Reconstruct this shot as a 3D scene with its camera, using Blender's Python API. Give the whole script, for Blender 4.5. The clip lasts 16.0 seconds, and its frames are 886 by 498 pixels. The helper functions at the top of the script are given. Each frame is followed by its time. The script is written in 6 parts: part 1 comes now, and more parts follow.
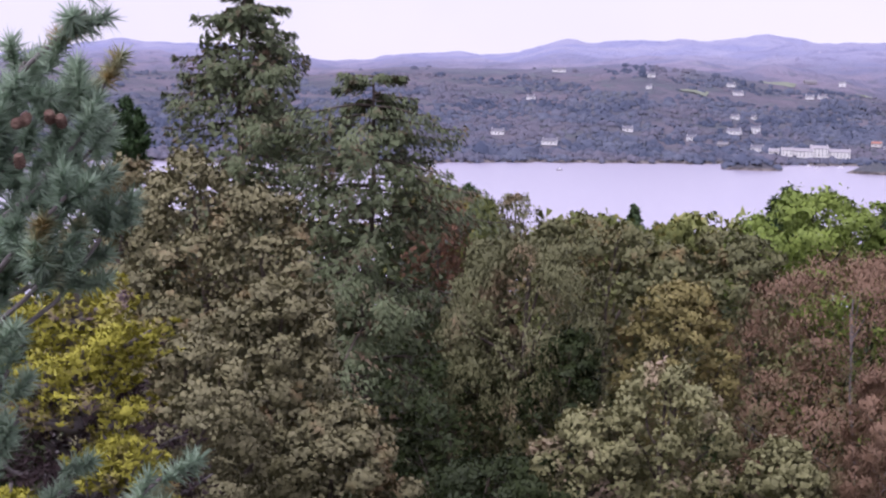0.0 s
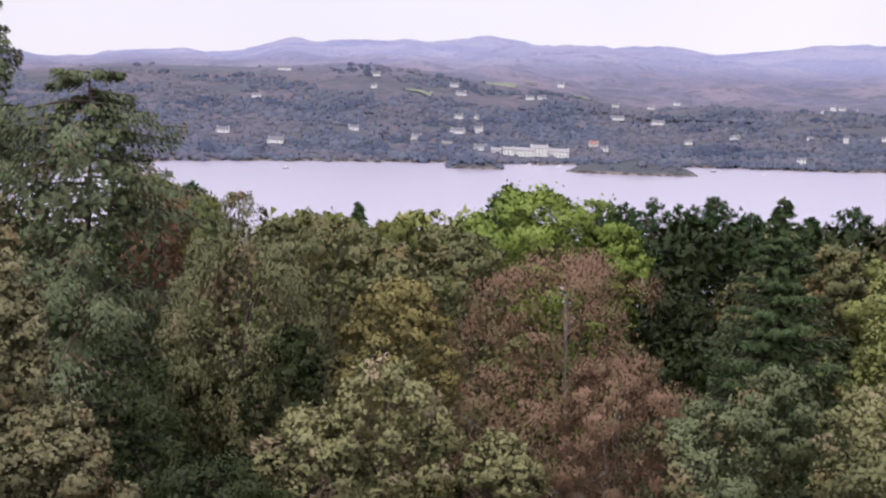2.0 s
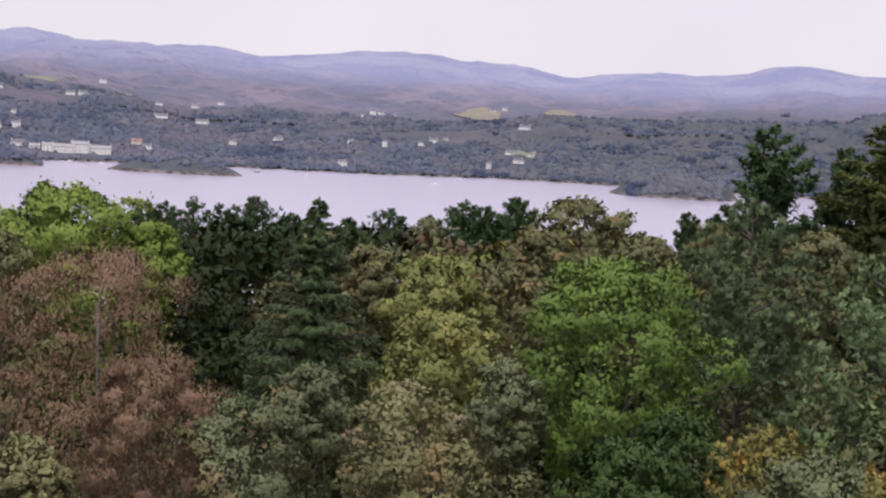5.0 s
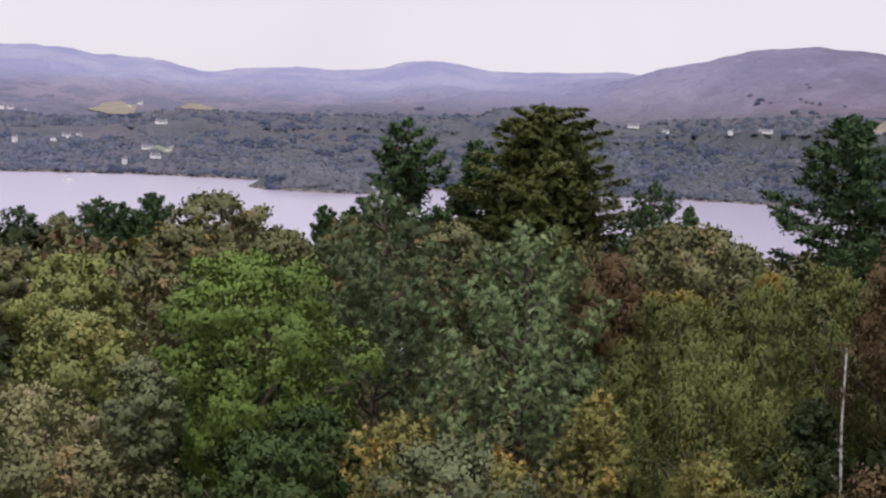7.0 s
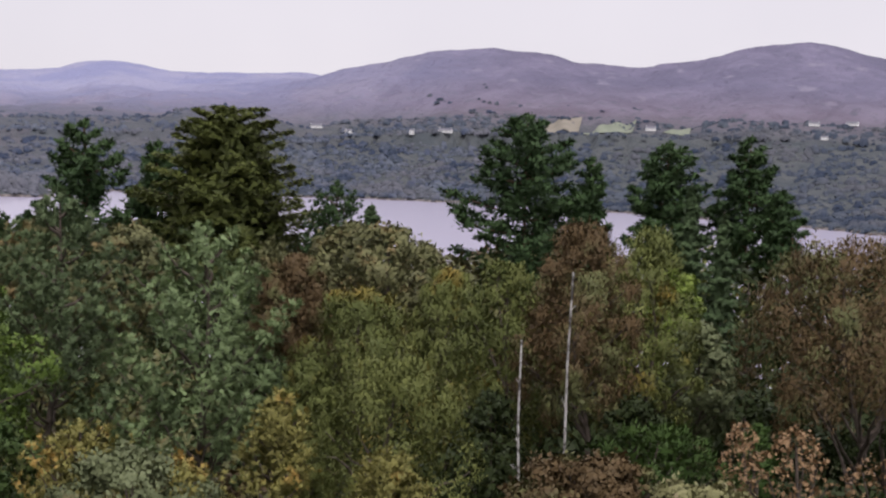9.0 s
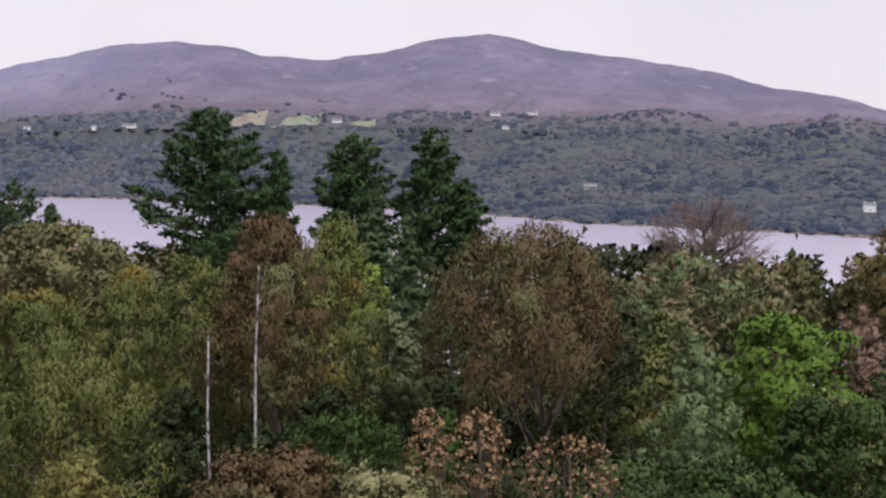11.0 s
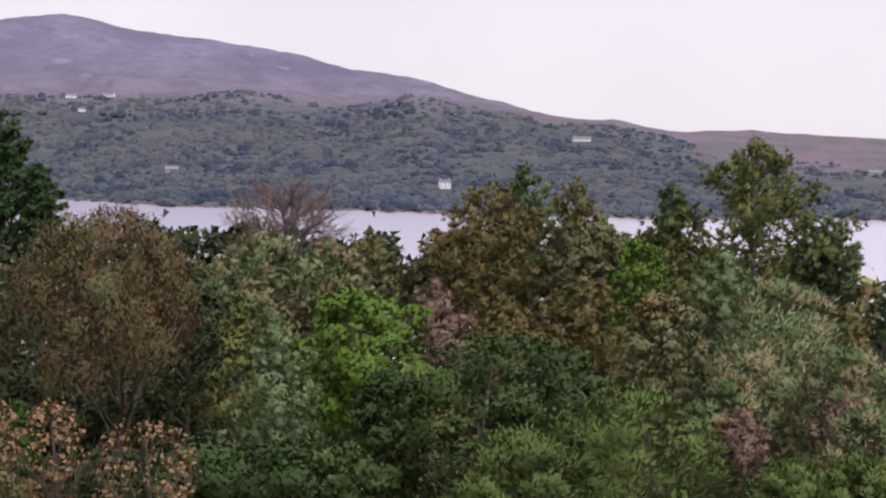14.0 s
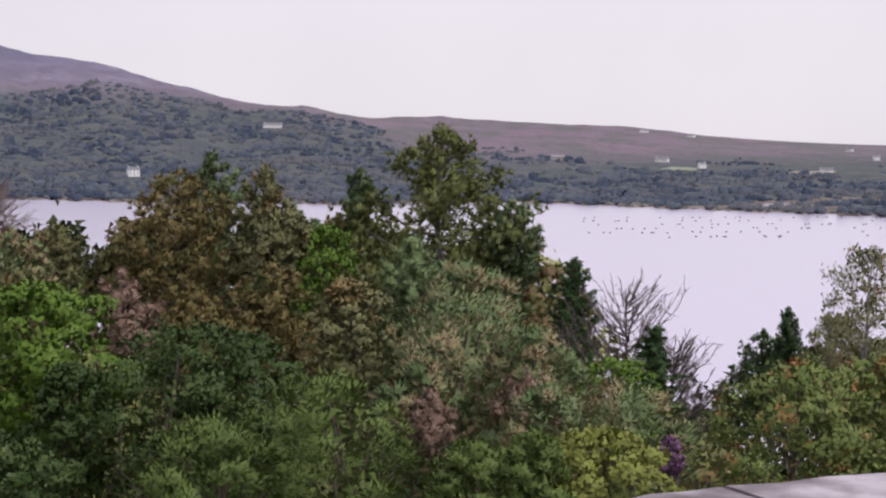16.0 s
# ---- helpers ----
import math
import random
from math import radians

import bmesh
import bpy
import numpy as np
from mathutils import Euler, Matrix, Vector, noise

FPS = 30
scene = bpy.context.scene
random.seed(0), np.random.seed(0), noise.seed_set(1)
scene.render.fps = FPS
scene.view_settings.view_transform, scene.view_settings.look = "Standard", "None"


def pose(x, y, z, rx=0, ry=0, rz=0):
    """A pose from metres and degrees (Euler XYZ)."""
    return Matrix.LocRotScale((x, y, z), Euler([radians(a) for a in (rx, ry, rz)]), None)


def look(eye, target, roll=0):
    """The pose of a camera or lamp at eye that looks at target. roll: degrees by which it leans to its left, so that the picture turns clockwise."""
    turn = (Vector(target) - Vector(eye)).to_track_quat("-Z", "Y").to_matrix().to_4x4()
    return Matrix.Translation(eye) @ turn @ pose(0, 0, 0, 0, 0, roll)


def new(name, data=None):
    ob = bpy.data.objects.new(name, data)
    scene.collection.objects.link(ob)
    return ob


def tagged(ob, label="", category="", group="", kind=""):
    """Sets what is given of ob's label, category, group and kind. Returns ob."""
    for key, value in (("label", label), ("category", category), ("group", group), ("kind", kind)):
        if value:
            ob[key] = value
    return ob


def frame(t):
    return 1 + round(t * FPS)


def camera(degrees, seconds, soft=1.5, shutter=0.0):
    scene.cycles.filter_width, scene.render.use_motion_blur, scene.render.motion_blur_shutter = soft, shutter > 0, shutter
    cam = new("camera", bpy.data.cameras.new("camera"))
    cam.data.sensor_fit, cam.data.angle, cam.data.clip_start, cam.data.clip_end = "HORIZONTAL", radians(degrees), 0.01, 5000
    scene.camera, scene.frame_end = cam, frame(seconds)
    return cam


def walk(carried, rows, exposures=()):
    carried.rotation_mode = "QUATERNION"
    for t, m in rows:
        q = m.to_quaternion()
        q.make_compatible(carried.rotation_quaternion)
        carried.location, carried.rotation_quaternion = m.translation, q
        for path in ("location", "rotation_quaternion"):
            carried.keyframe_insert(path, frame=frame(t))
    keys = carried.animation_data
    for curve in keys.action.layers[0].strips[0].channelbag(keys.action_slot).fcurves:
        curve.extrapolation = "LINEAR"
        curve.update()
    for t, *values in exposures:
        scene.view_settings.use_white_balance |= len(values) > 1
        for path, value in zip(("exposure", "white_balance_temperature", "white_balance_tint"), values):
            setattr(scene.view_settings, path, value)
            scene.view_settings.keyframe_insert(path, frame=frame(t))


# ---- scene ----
EYE = 52.0
cam = camera(31.27, 16.0, 2.28)
ROWS = [
    (0.0, 0.0, 0.5, 84.898, -1.394, 0.124),
    (0.5, 0.0239, 0.4994, 84.903, -1.335, -2.623),
    (1.0, 0.0456, 0.4979, 84.975, -1.534, -5.094),
    (1.5, 0.0663, 0.4956, 85.041, -1.733, -7.468),
    (2.0, 0.0859, 0.4926, 85.119, -1.851, -9.737),
    (2.5, 0.1047, 0.4889, 85.217, -2.023, -11.924),
    (3.0, 0.1234, 0.4845, 85.327, -2.201, -14.105),
    (3.2, 0.1308, 0.4826, 85.378, -2.301, -14.981),
    (5.3, 0.2385, 0.4394, 85.918, -3.399, -28.253),
    (5.5, 0.2495, 0.4333, 85.965, -3.369, -29.696),
    (6.0, 0.2748, 0.4177, 86.079, -3.216, -33.123),
    (6.5, 0.2969, 0.4023, 86.2, -3.137, -36.22),
    (7.0, 0.3167, 0.3869, 86.349, -3.032, -39.114),
    (7.5, 0.3355, 0.3707, 86.493, -2.943, -41.965),
    (8.0, 0.3535, 0.3536, 86.663, -2.869, -44.829),
    (8.5, 0.3707, 0.3355, 86.793, -2.743, -47.698),
    (9.0, 0.3867, 0.317, 86.902, -2.54, -50.516),
    (9.5, 0.4018, 0.2977, 86.991, -2.246, -53.348),
    (9.7, 0.4075, 0.2898, 87.028, -2.196, -54.466),
    (11.8, 0.4567, 0.2036, 86.901, -0.927, -65.924),
    (12.0, 0.46, 0.196, 86.871, -0.883, -66.875),
    (12.5, 0.4676, 0.1772, 86.822, -0.823, -69.201),
    (13.0, 0.4748, 0.1567, 86.759, -0.719, -71.691),
    (13.5, 0.4813, 0.1355, 86.691, -0.633, -74.239),
    (14.0, 0.4869, 0.1139, 86.61, -0.533, -76.803),
    (14.5, 0.4916, 0.0914, 86.527, -0.439, -79.442),
    (15.0, 0.4954, 0.0678, 86.448, -0.388, -82.178),
    (15.5, 0.4981, 0.0433, 86.34, -0.272, -85.012),
    (16.0, 0.4997, 0.018, 86.193, -0.266, -87.923),
]
walk(cam, [(t, pose(x, y, EYE, rx, ry, rz)) for t, x, y, rx, ry, rz in ROWS],
     [(0.0, 0.15, 5780, 25), (1.5, 0.16, 6080, 15), (3.0, 0.0, 6280, 11.5), (5.5, -0.06, 6300, 11.5), (9.0, -0.1, 6350, 10.5), (12.0, 0.03, 6330, 11), (14.5, 0.05, 6350, 11), (15.5, 0.02, 6350, 11), (16.0, -0.06, 6350, 11)])

# ---- light: an overcast day ----
world = bpy.data.worlds.new("overcast_sky")
scene.world = world
world.use_nodes = True
wt = world.node_tree
sky = wt.nodes.new("ShaderNodeTexSky")
sky.sky_type, sky.sun_disc = "NISHITA", False
sky.sun_elevation, sky.sun_rotation = radians(60), radians(219)
grey = wt.nodes.new("ShaderNodeMix")
grey.data_type = "RGBA"
grey.inputs[0].default_value = 0.9
clouds = wt.nodes.new("ShaderNodeTexNoise")
clouds.inputs["Scale"].default_value, clouds.inputs["Detail"].default_value = 2.2, 5.0
cloud_tone = wt.nodes.new("ShaderNodeValToRGB")
cloud_tone.color_ramp.elements[0].color = (8.15, 7.55, 8.1, 1)
cloud_tone.color_ramp.elements[1].color = (9.15, 8.45, 8.9, 1)
cloud_tone.color_ramp.elements[0].position, cloud_tone.color_ramp.elements[1].position = 0.35, 0.62
wt.links.new(clouds.outputs["Fac"], cloud_tone.inputs[0])
wt.links.new(sky.outputs[0], grey.inputs["A"])
wt.links.new(cloud_tone.outputs[0], grey.inputs["B"])
background = wt.nodes["Background"]
wt.links.new(grey.outputs["Result"], background.inputs[0])
background.inputs[1].default_value = 0.107
sun = new("sun", bpy.data.lights.new("sun", "SUN"))
sun.data.energy, sun.data.angle, sun.data.color = 2.0, radians(30), (1.0, 0.96, 0.90)
sun.matrix_world = look((-90, -110, 250), (0, 0, 0))


# ---- materials ----
def nodes_of(mat):
    mat.use_nodes = True
    return mat.node_tree, mat.node_tree.nodes["Principled BSDF"]


def mixed(nt, fac, a, b):
    m = nt.nodes.new("ShaderNodeMix")
    m.data_type = "RGBA"
    if hasattr(fac, "is_linked"):
        nt.links.new(fac, m.inputs[0])
    else:
        m.inputs[0].default_value = fac
    for key, v in (("A", a), ("B", b)):
        if isinstance(v, tuple):
            m.inputs[key].default_value = (*v, 1)
        else:
            nt.links.new(v, m.inputs[key])
    return m.outputs["Result"]


def noise_fac(nt, scale, lo=0.35, hi=0.65, detail=4.0):
    geo = nt.nodes.new("ShaderNodeNewGeometry")
    n = nt.nodes.new("ShaderNodeTexNoise")
    n.inputs["Scale"].default_value, n.inputs["Detail"].default_value = scale, detail
    nt.links.new(geo.outputs["Position"], n.inputs["Vector"])
    r = nt.nodes.new("ShaderNodeMapRange")
    r.inputs[1].default_value, r.inputs[2].default_value = lo, hi
    nt.links.new(n.outputs["Fac"], r.inputs[0])
    return r.outputs[0]


def random_fac(nt):
    return nt.nodes.new("ShaderNodeNewGeometry").outputs["Random Per Island"]


def leaf_material(name, dark, light, accent=None, share=0.0, patch=0.8, rough=0.5, through_light=0.1, spread=0.4):
    """Leaves that differ one by one and in patches; accent: turned leaves, the share of them in patches."""
    mat = bpy.data.materials.new(name)
    nt, bsdf = nodes_of(mat)
    each = nt.nodes.new("ShaderNodeMapRange")
    each.inputs[3].default_value, each.inputs[4].default_value = 0.55 - spread / 2, 0.55 + spread / 2
    nt.links.new(random_fac(nt), each.inputs[0])
    col = mixed(nt, each.outputs[0], dark, light)
    col = mixed(nt, noise_fac(nt, patch), mixed(nt, 0.55, col, dark), col)
    if accent:
        f = noise_fac(nt, patch * 1.7, 0.62 - share * 0.5, 0.72 - share * 0.4, 6.0)
        col = mixed(nt, f, col, accent)
    bsdf.inputs["Roughness"].default_value = rough
    bsdf.inputs["Specular IOR Level"].default_value = 0.16
    nt.links.new(col, bsdf.inputs["Base Color"])
    tl = nt.nodes.new("ShaderNodeBsdfTranslucent")
    nt.links.new(col, tl.inputs[0])
    mix = nt.nodes.new("ShaderNodeMixShader")
    mix.inputs[0].default_value = through_light
    nt.links.new(bsdf.outputs[0], mix.inputs[1])
    nt.links.new(tl.outputs[0], mix.inputs[2])
    nt.links.new(mix.outputs[0], nt.nodes["Material Output"].inputs[0])
    return mat


def solid_material(name, a, b, scale, rough=0.85, bump=0.3, c=None, c_scale=0.0):
    mat = bpy.data.materials.new(name)
    nt, bsdf = nodes_of(mat)
    col = mixed(nt, noise_fac(nt, scale), a, b)
    if c:
        col = mixed(nt, noise_fac(nt, c_scale, 0.45, 0.62, 6.0), col, c)
    nt.links.new(col, bsdf.inputs["Base Color"])
    bsdf.inputs["Roughness"].default_value = rough
    bsdf.inputs["Specular IOR Level"].default_value = 0.25
    if bump:
        bp = nt.nodes.new("ShaderNodeBump")
        bp.inputs["Strength"].default_value = bump
        nt.links.new(noise_fac(nt, scale * 3, 0.2, 0.8), bp.inputs["Height"])
        nt.links.new(bp.outputs[0], bsdf.inputs["Normal"])
    return mat


BARK = solid_material("bark", (0.07, 0.055, 0.045), (0.15, 0.12, 0.10), 6.0)
BARK_GREY = solid_material("grey_bark", (0.16, 0.14, 0.14), (0.30, 0.27, 0.27), 6.0)
BARK_RED = solid_material("pine_bark", (0.14, 0.08, 0.055), (0.26, 0.17, 0.12), 6.0)
BARK_WHITE = solid_material("birch_bark", (0.45, 0.42, 0.40), (0.66, 0.63, 0.62), 4.0, c=(0.10, 0.09, 0.085), c_scale=5.0)
TWIG_DEAD = solid_material("dead_twigs", (0.10, 0.078, 0.08), (0.19, 0.15, 0.152), 3.0)
TWIG_PINK = solid_material("withered_twigs", (0.17, 0.125, 0.118), (0.29, 0.215, 0.20), 3.0)

LEAF = {
    "ash": leaf_material("ash_leaves", (0.09, 0.1399, 0.0328), (0.2502, 0.355, 0.0779), patch=0.5),
    "lime": leaf_material("fresh_leaves", (0.1518, 0.2101, 0.0465), (0.341, 0.429, 0.0926), patch=0.5),
    "laurel": leaf_material("laurel_leaves", (0.0662, 0.1187, 0.0183), (0.1704, 0.2746, 0.0395), patch=1.0),
    "sallow": leaf_material("sallow_leaves", (0.1329, 0.1258, 0.0688), (0.3568, 0.3302, 0.1756), (0.27, 0.19, 0.1), 0.10, 0.9),
    "olive": leaf_material("olive_leaves", (0.0972, 0.106, 0.0497), (0.289, 0.28, 0.1284), (0.275, 0.195, 0.09), 0.12, 0.7),
    "golden": leaf_material("golden_leaves", (0.166, 0.146, 0.0562), (0.401, 0.346, 0.134), (0.335, 0.211, 0.101), 0.10, 0.6),
    "yellow": leaf_material("turning_leaves", (0.1512, 0.171, 0.0572), (0.392, 0.4104, 0.1375), (0.40, 0.34, 0.11), 0.10, 0.9),
    "rust": leaf_material("rust_leaves", (0.1749, 0.1086, 0.0701), (0.375, 0.2406, 0.16), (0.232, 0.207, 0.108), 0.16, 0.8),
    "withered": leaf_material("withered_sprays", (0.2, 0.132, 0.105), (0.41, 0.285, 0.22), patch=0.9),
    "red": leaf_material("red_leaves", (0.13, 0.0733, 0.0471), (0.288, 0.157, 0.0954), (0.341, 0.128, 0.0686), 0.12, 0.6),
    "orange": leaf_material("orange_leaves", (0.2403, 0.1465, 0.0752), (0.4518, 0.2999, 0.171), patch=1.2),
    "brown": leaf_material("brown_leaves", (0.0823, 0.056, 0.0277), (0.218, 0.1454, 0.0721), (0.16, 0.168, 0.07), 0.25, 0.7),
    "birch": leaf_material("birch_leaves", (0.1041, 0.1078, 0.0543), (0.2728, 0.2715, 0.1318), (0.30, 0.21, 0.13), 0.14, 0.6),
    "birch_green": leaf_material("green_birch_leaves", (0.0785, 0.1026, 0.0313), (0.2367, 0.245, 0.0729), (0.278, 0.208, 0.0486), 0.08, 0.6),
    "willow": leaf_material("willow_leaves", (0.097, 0.1169, 0.0578), (0.2699, 0.3003, 0.154), (0.267, 0.211, 0.113), 0.08, 0.8),
    "cream": leaf_material("cream_leaves", (0.171, 0.171, 0.0792), (0.414, 0.396, 0.194), (0.45, 0.342, 0.243), 0.12, 0.9),
    # deep green taken down towards black, so that shade is in the colour
    "dark": leaf_material("shade_dark_leaves", (0.0201, 0.0303, 0.0108), (0.0506, 0.0677, 0.0207), patch=0.6),
    "shrub": leaf_material("shrub_leaves", (0.0298, 0.055, 0.0165), (0.092, 0.1393, 0.0399), (0.177, 0.212, 0.0817), 0.1, 0.7),
    "osier": leaf_material("osier_leaves", (0.0765, 0.1144, 0.0315), (0.207, 0.2816, 0.0788), patch=0.8),
    "bluish": leaf_material("bluish_needles", (0.1152, 0.1709, 0.0811), (0.3442, 0.4356, 0.196), patch=0.8),
    "pine": leaf_material("pine_needles", (0.0314, 0.0617, 0.0264), (0.0952, 0.1575, 0.0549), patch=0.4, through_light=0.15),
    "pine_mid": leaf_material("green_pine_needles", (0.0765, 0.1098, 0.0547), (0.2363, 0.3074, 0.1426), patch=0.5, through_light=0.15),
    "pine_brown": leaf_material("browned_pine_needles", (0.126, 0.11, 0.0436), (0.3008, 0.228, 0.09), (0.107, 0.163, 0.0525), 0.12, 0.5, through_light=0.1),
    "spruce": leaf_material("spruce_needles", (0.094, 0.1194, 0.0613), (0.2205, 0.259, 0.1384), (0.2, 0.138, 0.092), 0.12, 1.6, through_light=0.15),
    "fir": leaf_material("fir_needles", (0.045, 0.072, 0.0297), (0.144, 0.198, 0.0792), patch=0.5, through_light=0.1),
    "young_spruce": leaf_material("young_spruce_needles", (0.05, 0.082, 0.038), (0.145, 0.21, 0.092), patch=0.5),
    "cypress": leaf_material("cypress_sprays", (0.0489, 0.0627, 0.0192), (0.1672, 0.1871, 0.0464), patch=0.5, through_light=0.1),
    "gold_cypress": leaf_material("golden_cypress_sprays", (0.3382, 0.3237, 0.0417), (0.6441, 0.5995, 0.104), (0.232, 0.169, 0.168), 0.16, 1.6),
    "gorse": leaf_material("gorse_sprigs", (0.0848, 0.129, 0.0516), (0.281, 0.364, 0.167), (0.326, 0.261, 0.151), 0.3, 1.0),
    "fern": leaf_material("fern_fronds", (0.035, 0.068, 0.018), (0.11, 0.175, 0.042), patch=0.8),
    "purple": leaf_material("purple_flowers", (0.1487, 0.0695, 0.1496), (0.2797, 0.1512, 0.2584), patch=1.0),
    "berry": leaf_material("berry_leaves", (0.0866, 0.1273, 0.0355), (0.2605, 0.3173, 0.0972), (0.404, 0.196, 0.0895), 0.12, 1.6),
    "dead": leaf_material("dead_foliage", (0.0648, 0.0432, 0.0467), (0.122, 0.0828, 0.085), patch=1.2),
    "pine_olive": leaf_material("olive_pine_needles", (0.088, 0.1035, 0.0356), (0.2587, 0.2794, 0.099), patch=0.5, through_light=0.2),
    "gold_bush": leaf_material("golden_bush_leaves", (0.1496, 0.1691, 0.0408), (0.34, 0.3715, 0.0888), (0.255, 0.289, 0.068), 0.12, 0.9),
    "far_pine": leaf_material("near_pine_needles", (0.25, 0.36, 0.25), (0.60, 0.71, 0.54), (0.405, 0.288, 0.108), 0.04, 2.0, through_light=0.4),
    "amber": leaf_material("amber_leaves", (0.18, 0.171, 0.0585), (0.441, 0.405, 0.126), (0.504, 0.333, 0.099), 0.08, 0.9),
}


# ---- mesh helpers ----
def polar(az, d, z=0.0):
    a = radians(az)
    return Vector((d * math.sin(a), d * math.cos(a), z))


def raw_mesh(name, verts, quads=None, tris=None, smooth=False, normals=None):
    me = bpy.data.meshes.new(name)
    verts = np.asarray(verts, np.float32)
    if normals is not None:
        tris, normals = np.array(tris, np.int32), unit(np.asarray(normals))
        a, b, c = (verts[tris[:, k]] for k in range(3))
        back = (np.cross(b - a, c - a) * normals[tris].mean(1)).sum(1) < 0
        tris[back] = tris[back][:, ::-1]
    parts, starts, n = [], [], 0
    for faces, k in ((quads, 4), (tris, 3)):
        if faces is not None and len(faces):
            faces = np.asarray(faces, np.int32)
            parts.append(faces.ravel())
            starts.append(n + np.arange(len(faces), dtype=np.int32) * k)
            n += faces.size
    me.vertices.add(len(verts))
    me.vertices.foreach_set("co", verts.ravel())
    me.loops.add(n)
    me.loops.foreach_set("vertex_index", np.concatenate(parts))
    starts = np.concatenate(starts)
    me.polygons.add(len(starts))
    me.polygons.foreach_set("loop_start", starts)
    if smooth or normals is not None:
        me.polygons.foreach_set("use_smooth", np.ones(len(starts), bool))
    if normals is not None:
        me.attributes.new("custom_normal", "FLOAT_VECTOR", "POINT").data.foreach_set("vector", normals.astype(np.float32).ravel())
    me.update(calc_edges=True)
    return me


def mesh_part(name, me, material, parent, label=""):
    me.materials.append(material)
    ob = new(name, me)
    ob.parent = parent
    return tagged(ob, label)


def part(name, bm, material, parent, label=""):
    me = bpy.data.meshes.new(name)
    bm.to_mesh(me)
    bm.free()
    return mesh_part(name, me, material, parent, label)


def thing(name, place, label, category, group=""):
    ob = new(name)
    ob.empty_display_size = 0.3
    ob.location = place
    return tagged(ob, label, category, group)


def unit(v):
    return v / np.maximum(np.linalg.norm(v, axis=-1, keepdims=True), 1e-9)


def leaf_cards(c, axis, rng, length, aspect=0.55, flat=None, kite=False):
    """One small leaf at each place c, along axis; flat: a direction that its face leans to; kite: a fuller, four-cornered leaf."""
    n = len(c)
    axis = unit(axis)
    ref = rng.normal(size=(n, 3)) if flat is None else flat + 0.55 * rng.normal(size=(n, 3))
    side = unit(np.cross(axis, ref))
    ln = (length * rng.uniform(0.65, 1.3, (n, 1)))
    a, b = axis * ln * 0.5, side * ln * 0.5 * aspect
    if kite:
        bow = unit(np.cross(axis, side)) * ln * 0.12
        v = np.stack([c - a, c - a * 0.1 + b + bow, c + a, c - a * 0.1 - b + bow], 1).reshape(-1, 3)
        i = 4 * np.arange(n)[:, None]
        return v, np.concatenate([i + np.array([0, 1, 2]), i + np.array([0, 2, 3])])
    v = np.stack([c - a * 0.8 + b, c - a * 0.7 - b, c + a], 1).reshape(-1, 3)
    return v, np.arange(3 * n).reshape(n, 3)


class Tubes:
    """Tapered limbs, gathered into one mesh."""

    def __init__(self, sides=5):
        self.v, self.f, self.n, self.sides = [], [], 0, sides

    def add(self, pts, r0, r1):
        pts = np.asarray(pts, float)
        k, s = len(pts), self.sides
        t = unit(np.gradient(pts, axis=0))
        ref = np.array([0.31, 0.77, 0.2]) if abs(t[0][2]) > 0.6 else np.array([0, 0, 1.0])
        u = unit(np.cross(t, ref))
        w = np.cross(t, u)
        r = np.linspace(r0, r1, k)[:, None, None]
        ang = np.arange(s) * 2 * math.pi / s
        ring = u[:, None] * np.cos(ang)[None, :, None] + w[:, None] * np.sin(ang)[None, :, None]
        self.v.append((pts[:, None] + ring * r).reshape(-1, 3))
        i = np.arange(k - 1)[:, None] * s + np.arange(s)[None]
        j = np.arange(k - 1)[:, None] * s + (np.arange(s)[None] + 1) % s
        self.f.append((np.stack([i, j, j + s, i + s], -1).reshape(-1, 4)) + self.n)
        self.n += k * s

    def mesh(self, name):
        return raw_mesh(name, np.concatenate(self.v), np.concatenate(self.f), smooth=True)


def bent(a, b, rng, k=6, wob=0.06, sag=0.0):
    a, b = np.asarray(a, float), np.asarray(b, float)
    t = np.linspace(0, 1, k)[:, None]
    p = a + (b - a) * t
    ln = np.linalg.norm(b - a)
    p[1:-1] += rng.normal(size=(k - 2, 3)) * wob * ln * 0.5
    p[:, 2] += (sag * ln * (t * (1 - t)) * 4)[:, 0]
    return p


# ---- the land: island, sea, far shore and hills in one sheet ----
# bearings, widths and heights of the hills: the wooded shore, the hills behind it, the mountain and the farthest ridge
SHORE_HILLS = [(59.5, 18, 140.7), (-1.5, 18, 114.9), (79.5, 6, 44.5), (-34.0, 6, 126.8), (35.0, 6, 22.0), (7.5, 2.2, 24.6), (42.5, 1.3, 23.1), (69.5, 1.3, 18.3),
               (76.0, 0.8, 15.1), (-6.5, 2.2, -20.1), (45.5, 0.8, -16.5), (59.0, 0.8, -17.7), (30.0, 1.3, 13.3), (17.0, 1.3, -11.4), (88.0, 1.3, -20.0), (80.5, 0.8, -12.5)]
BACK_HILLS = [(25.5, 18, 259.9), (47.5, 3.6, 103.5), (32.0, 3.6, -138.8), (23.0, 3.6, -81.9), (63.0, 6, 80.0), (37.0, 0.8, -59.1), (5.5, 1.3, -44.9),
              (105.0, 18, 27.2), (-21.5, 2.2, 29.9), (12.0, 0.8, 12.8), (18.0, 1.3, -13.8), (40.0, 0.8, -12.3)]
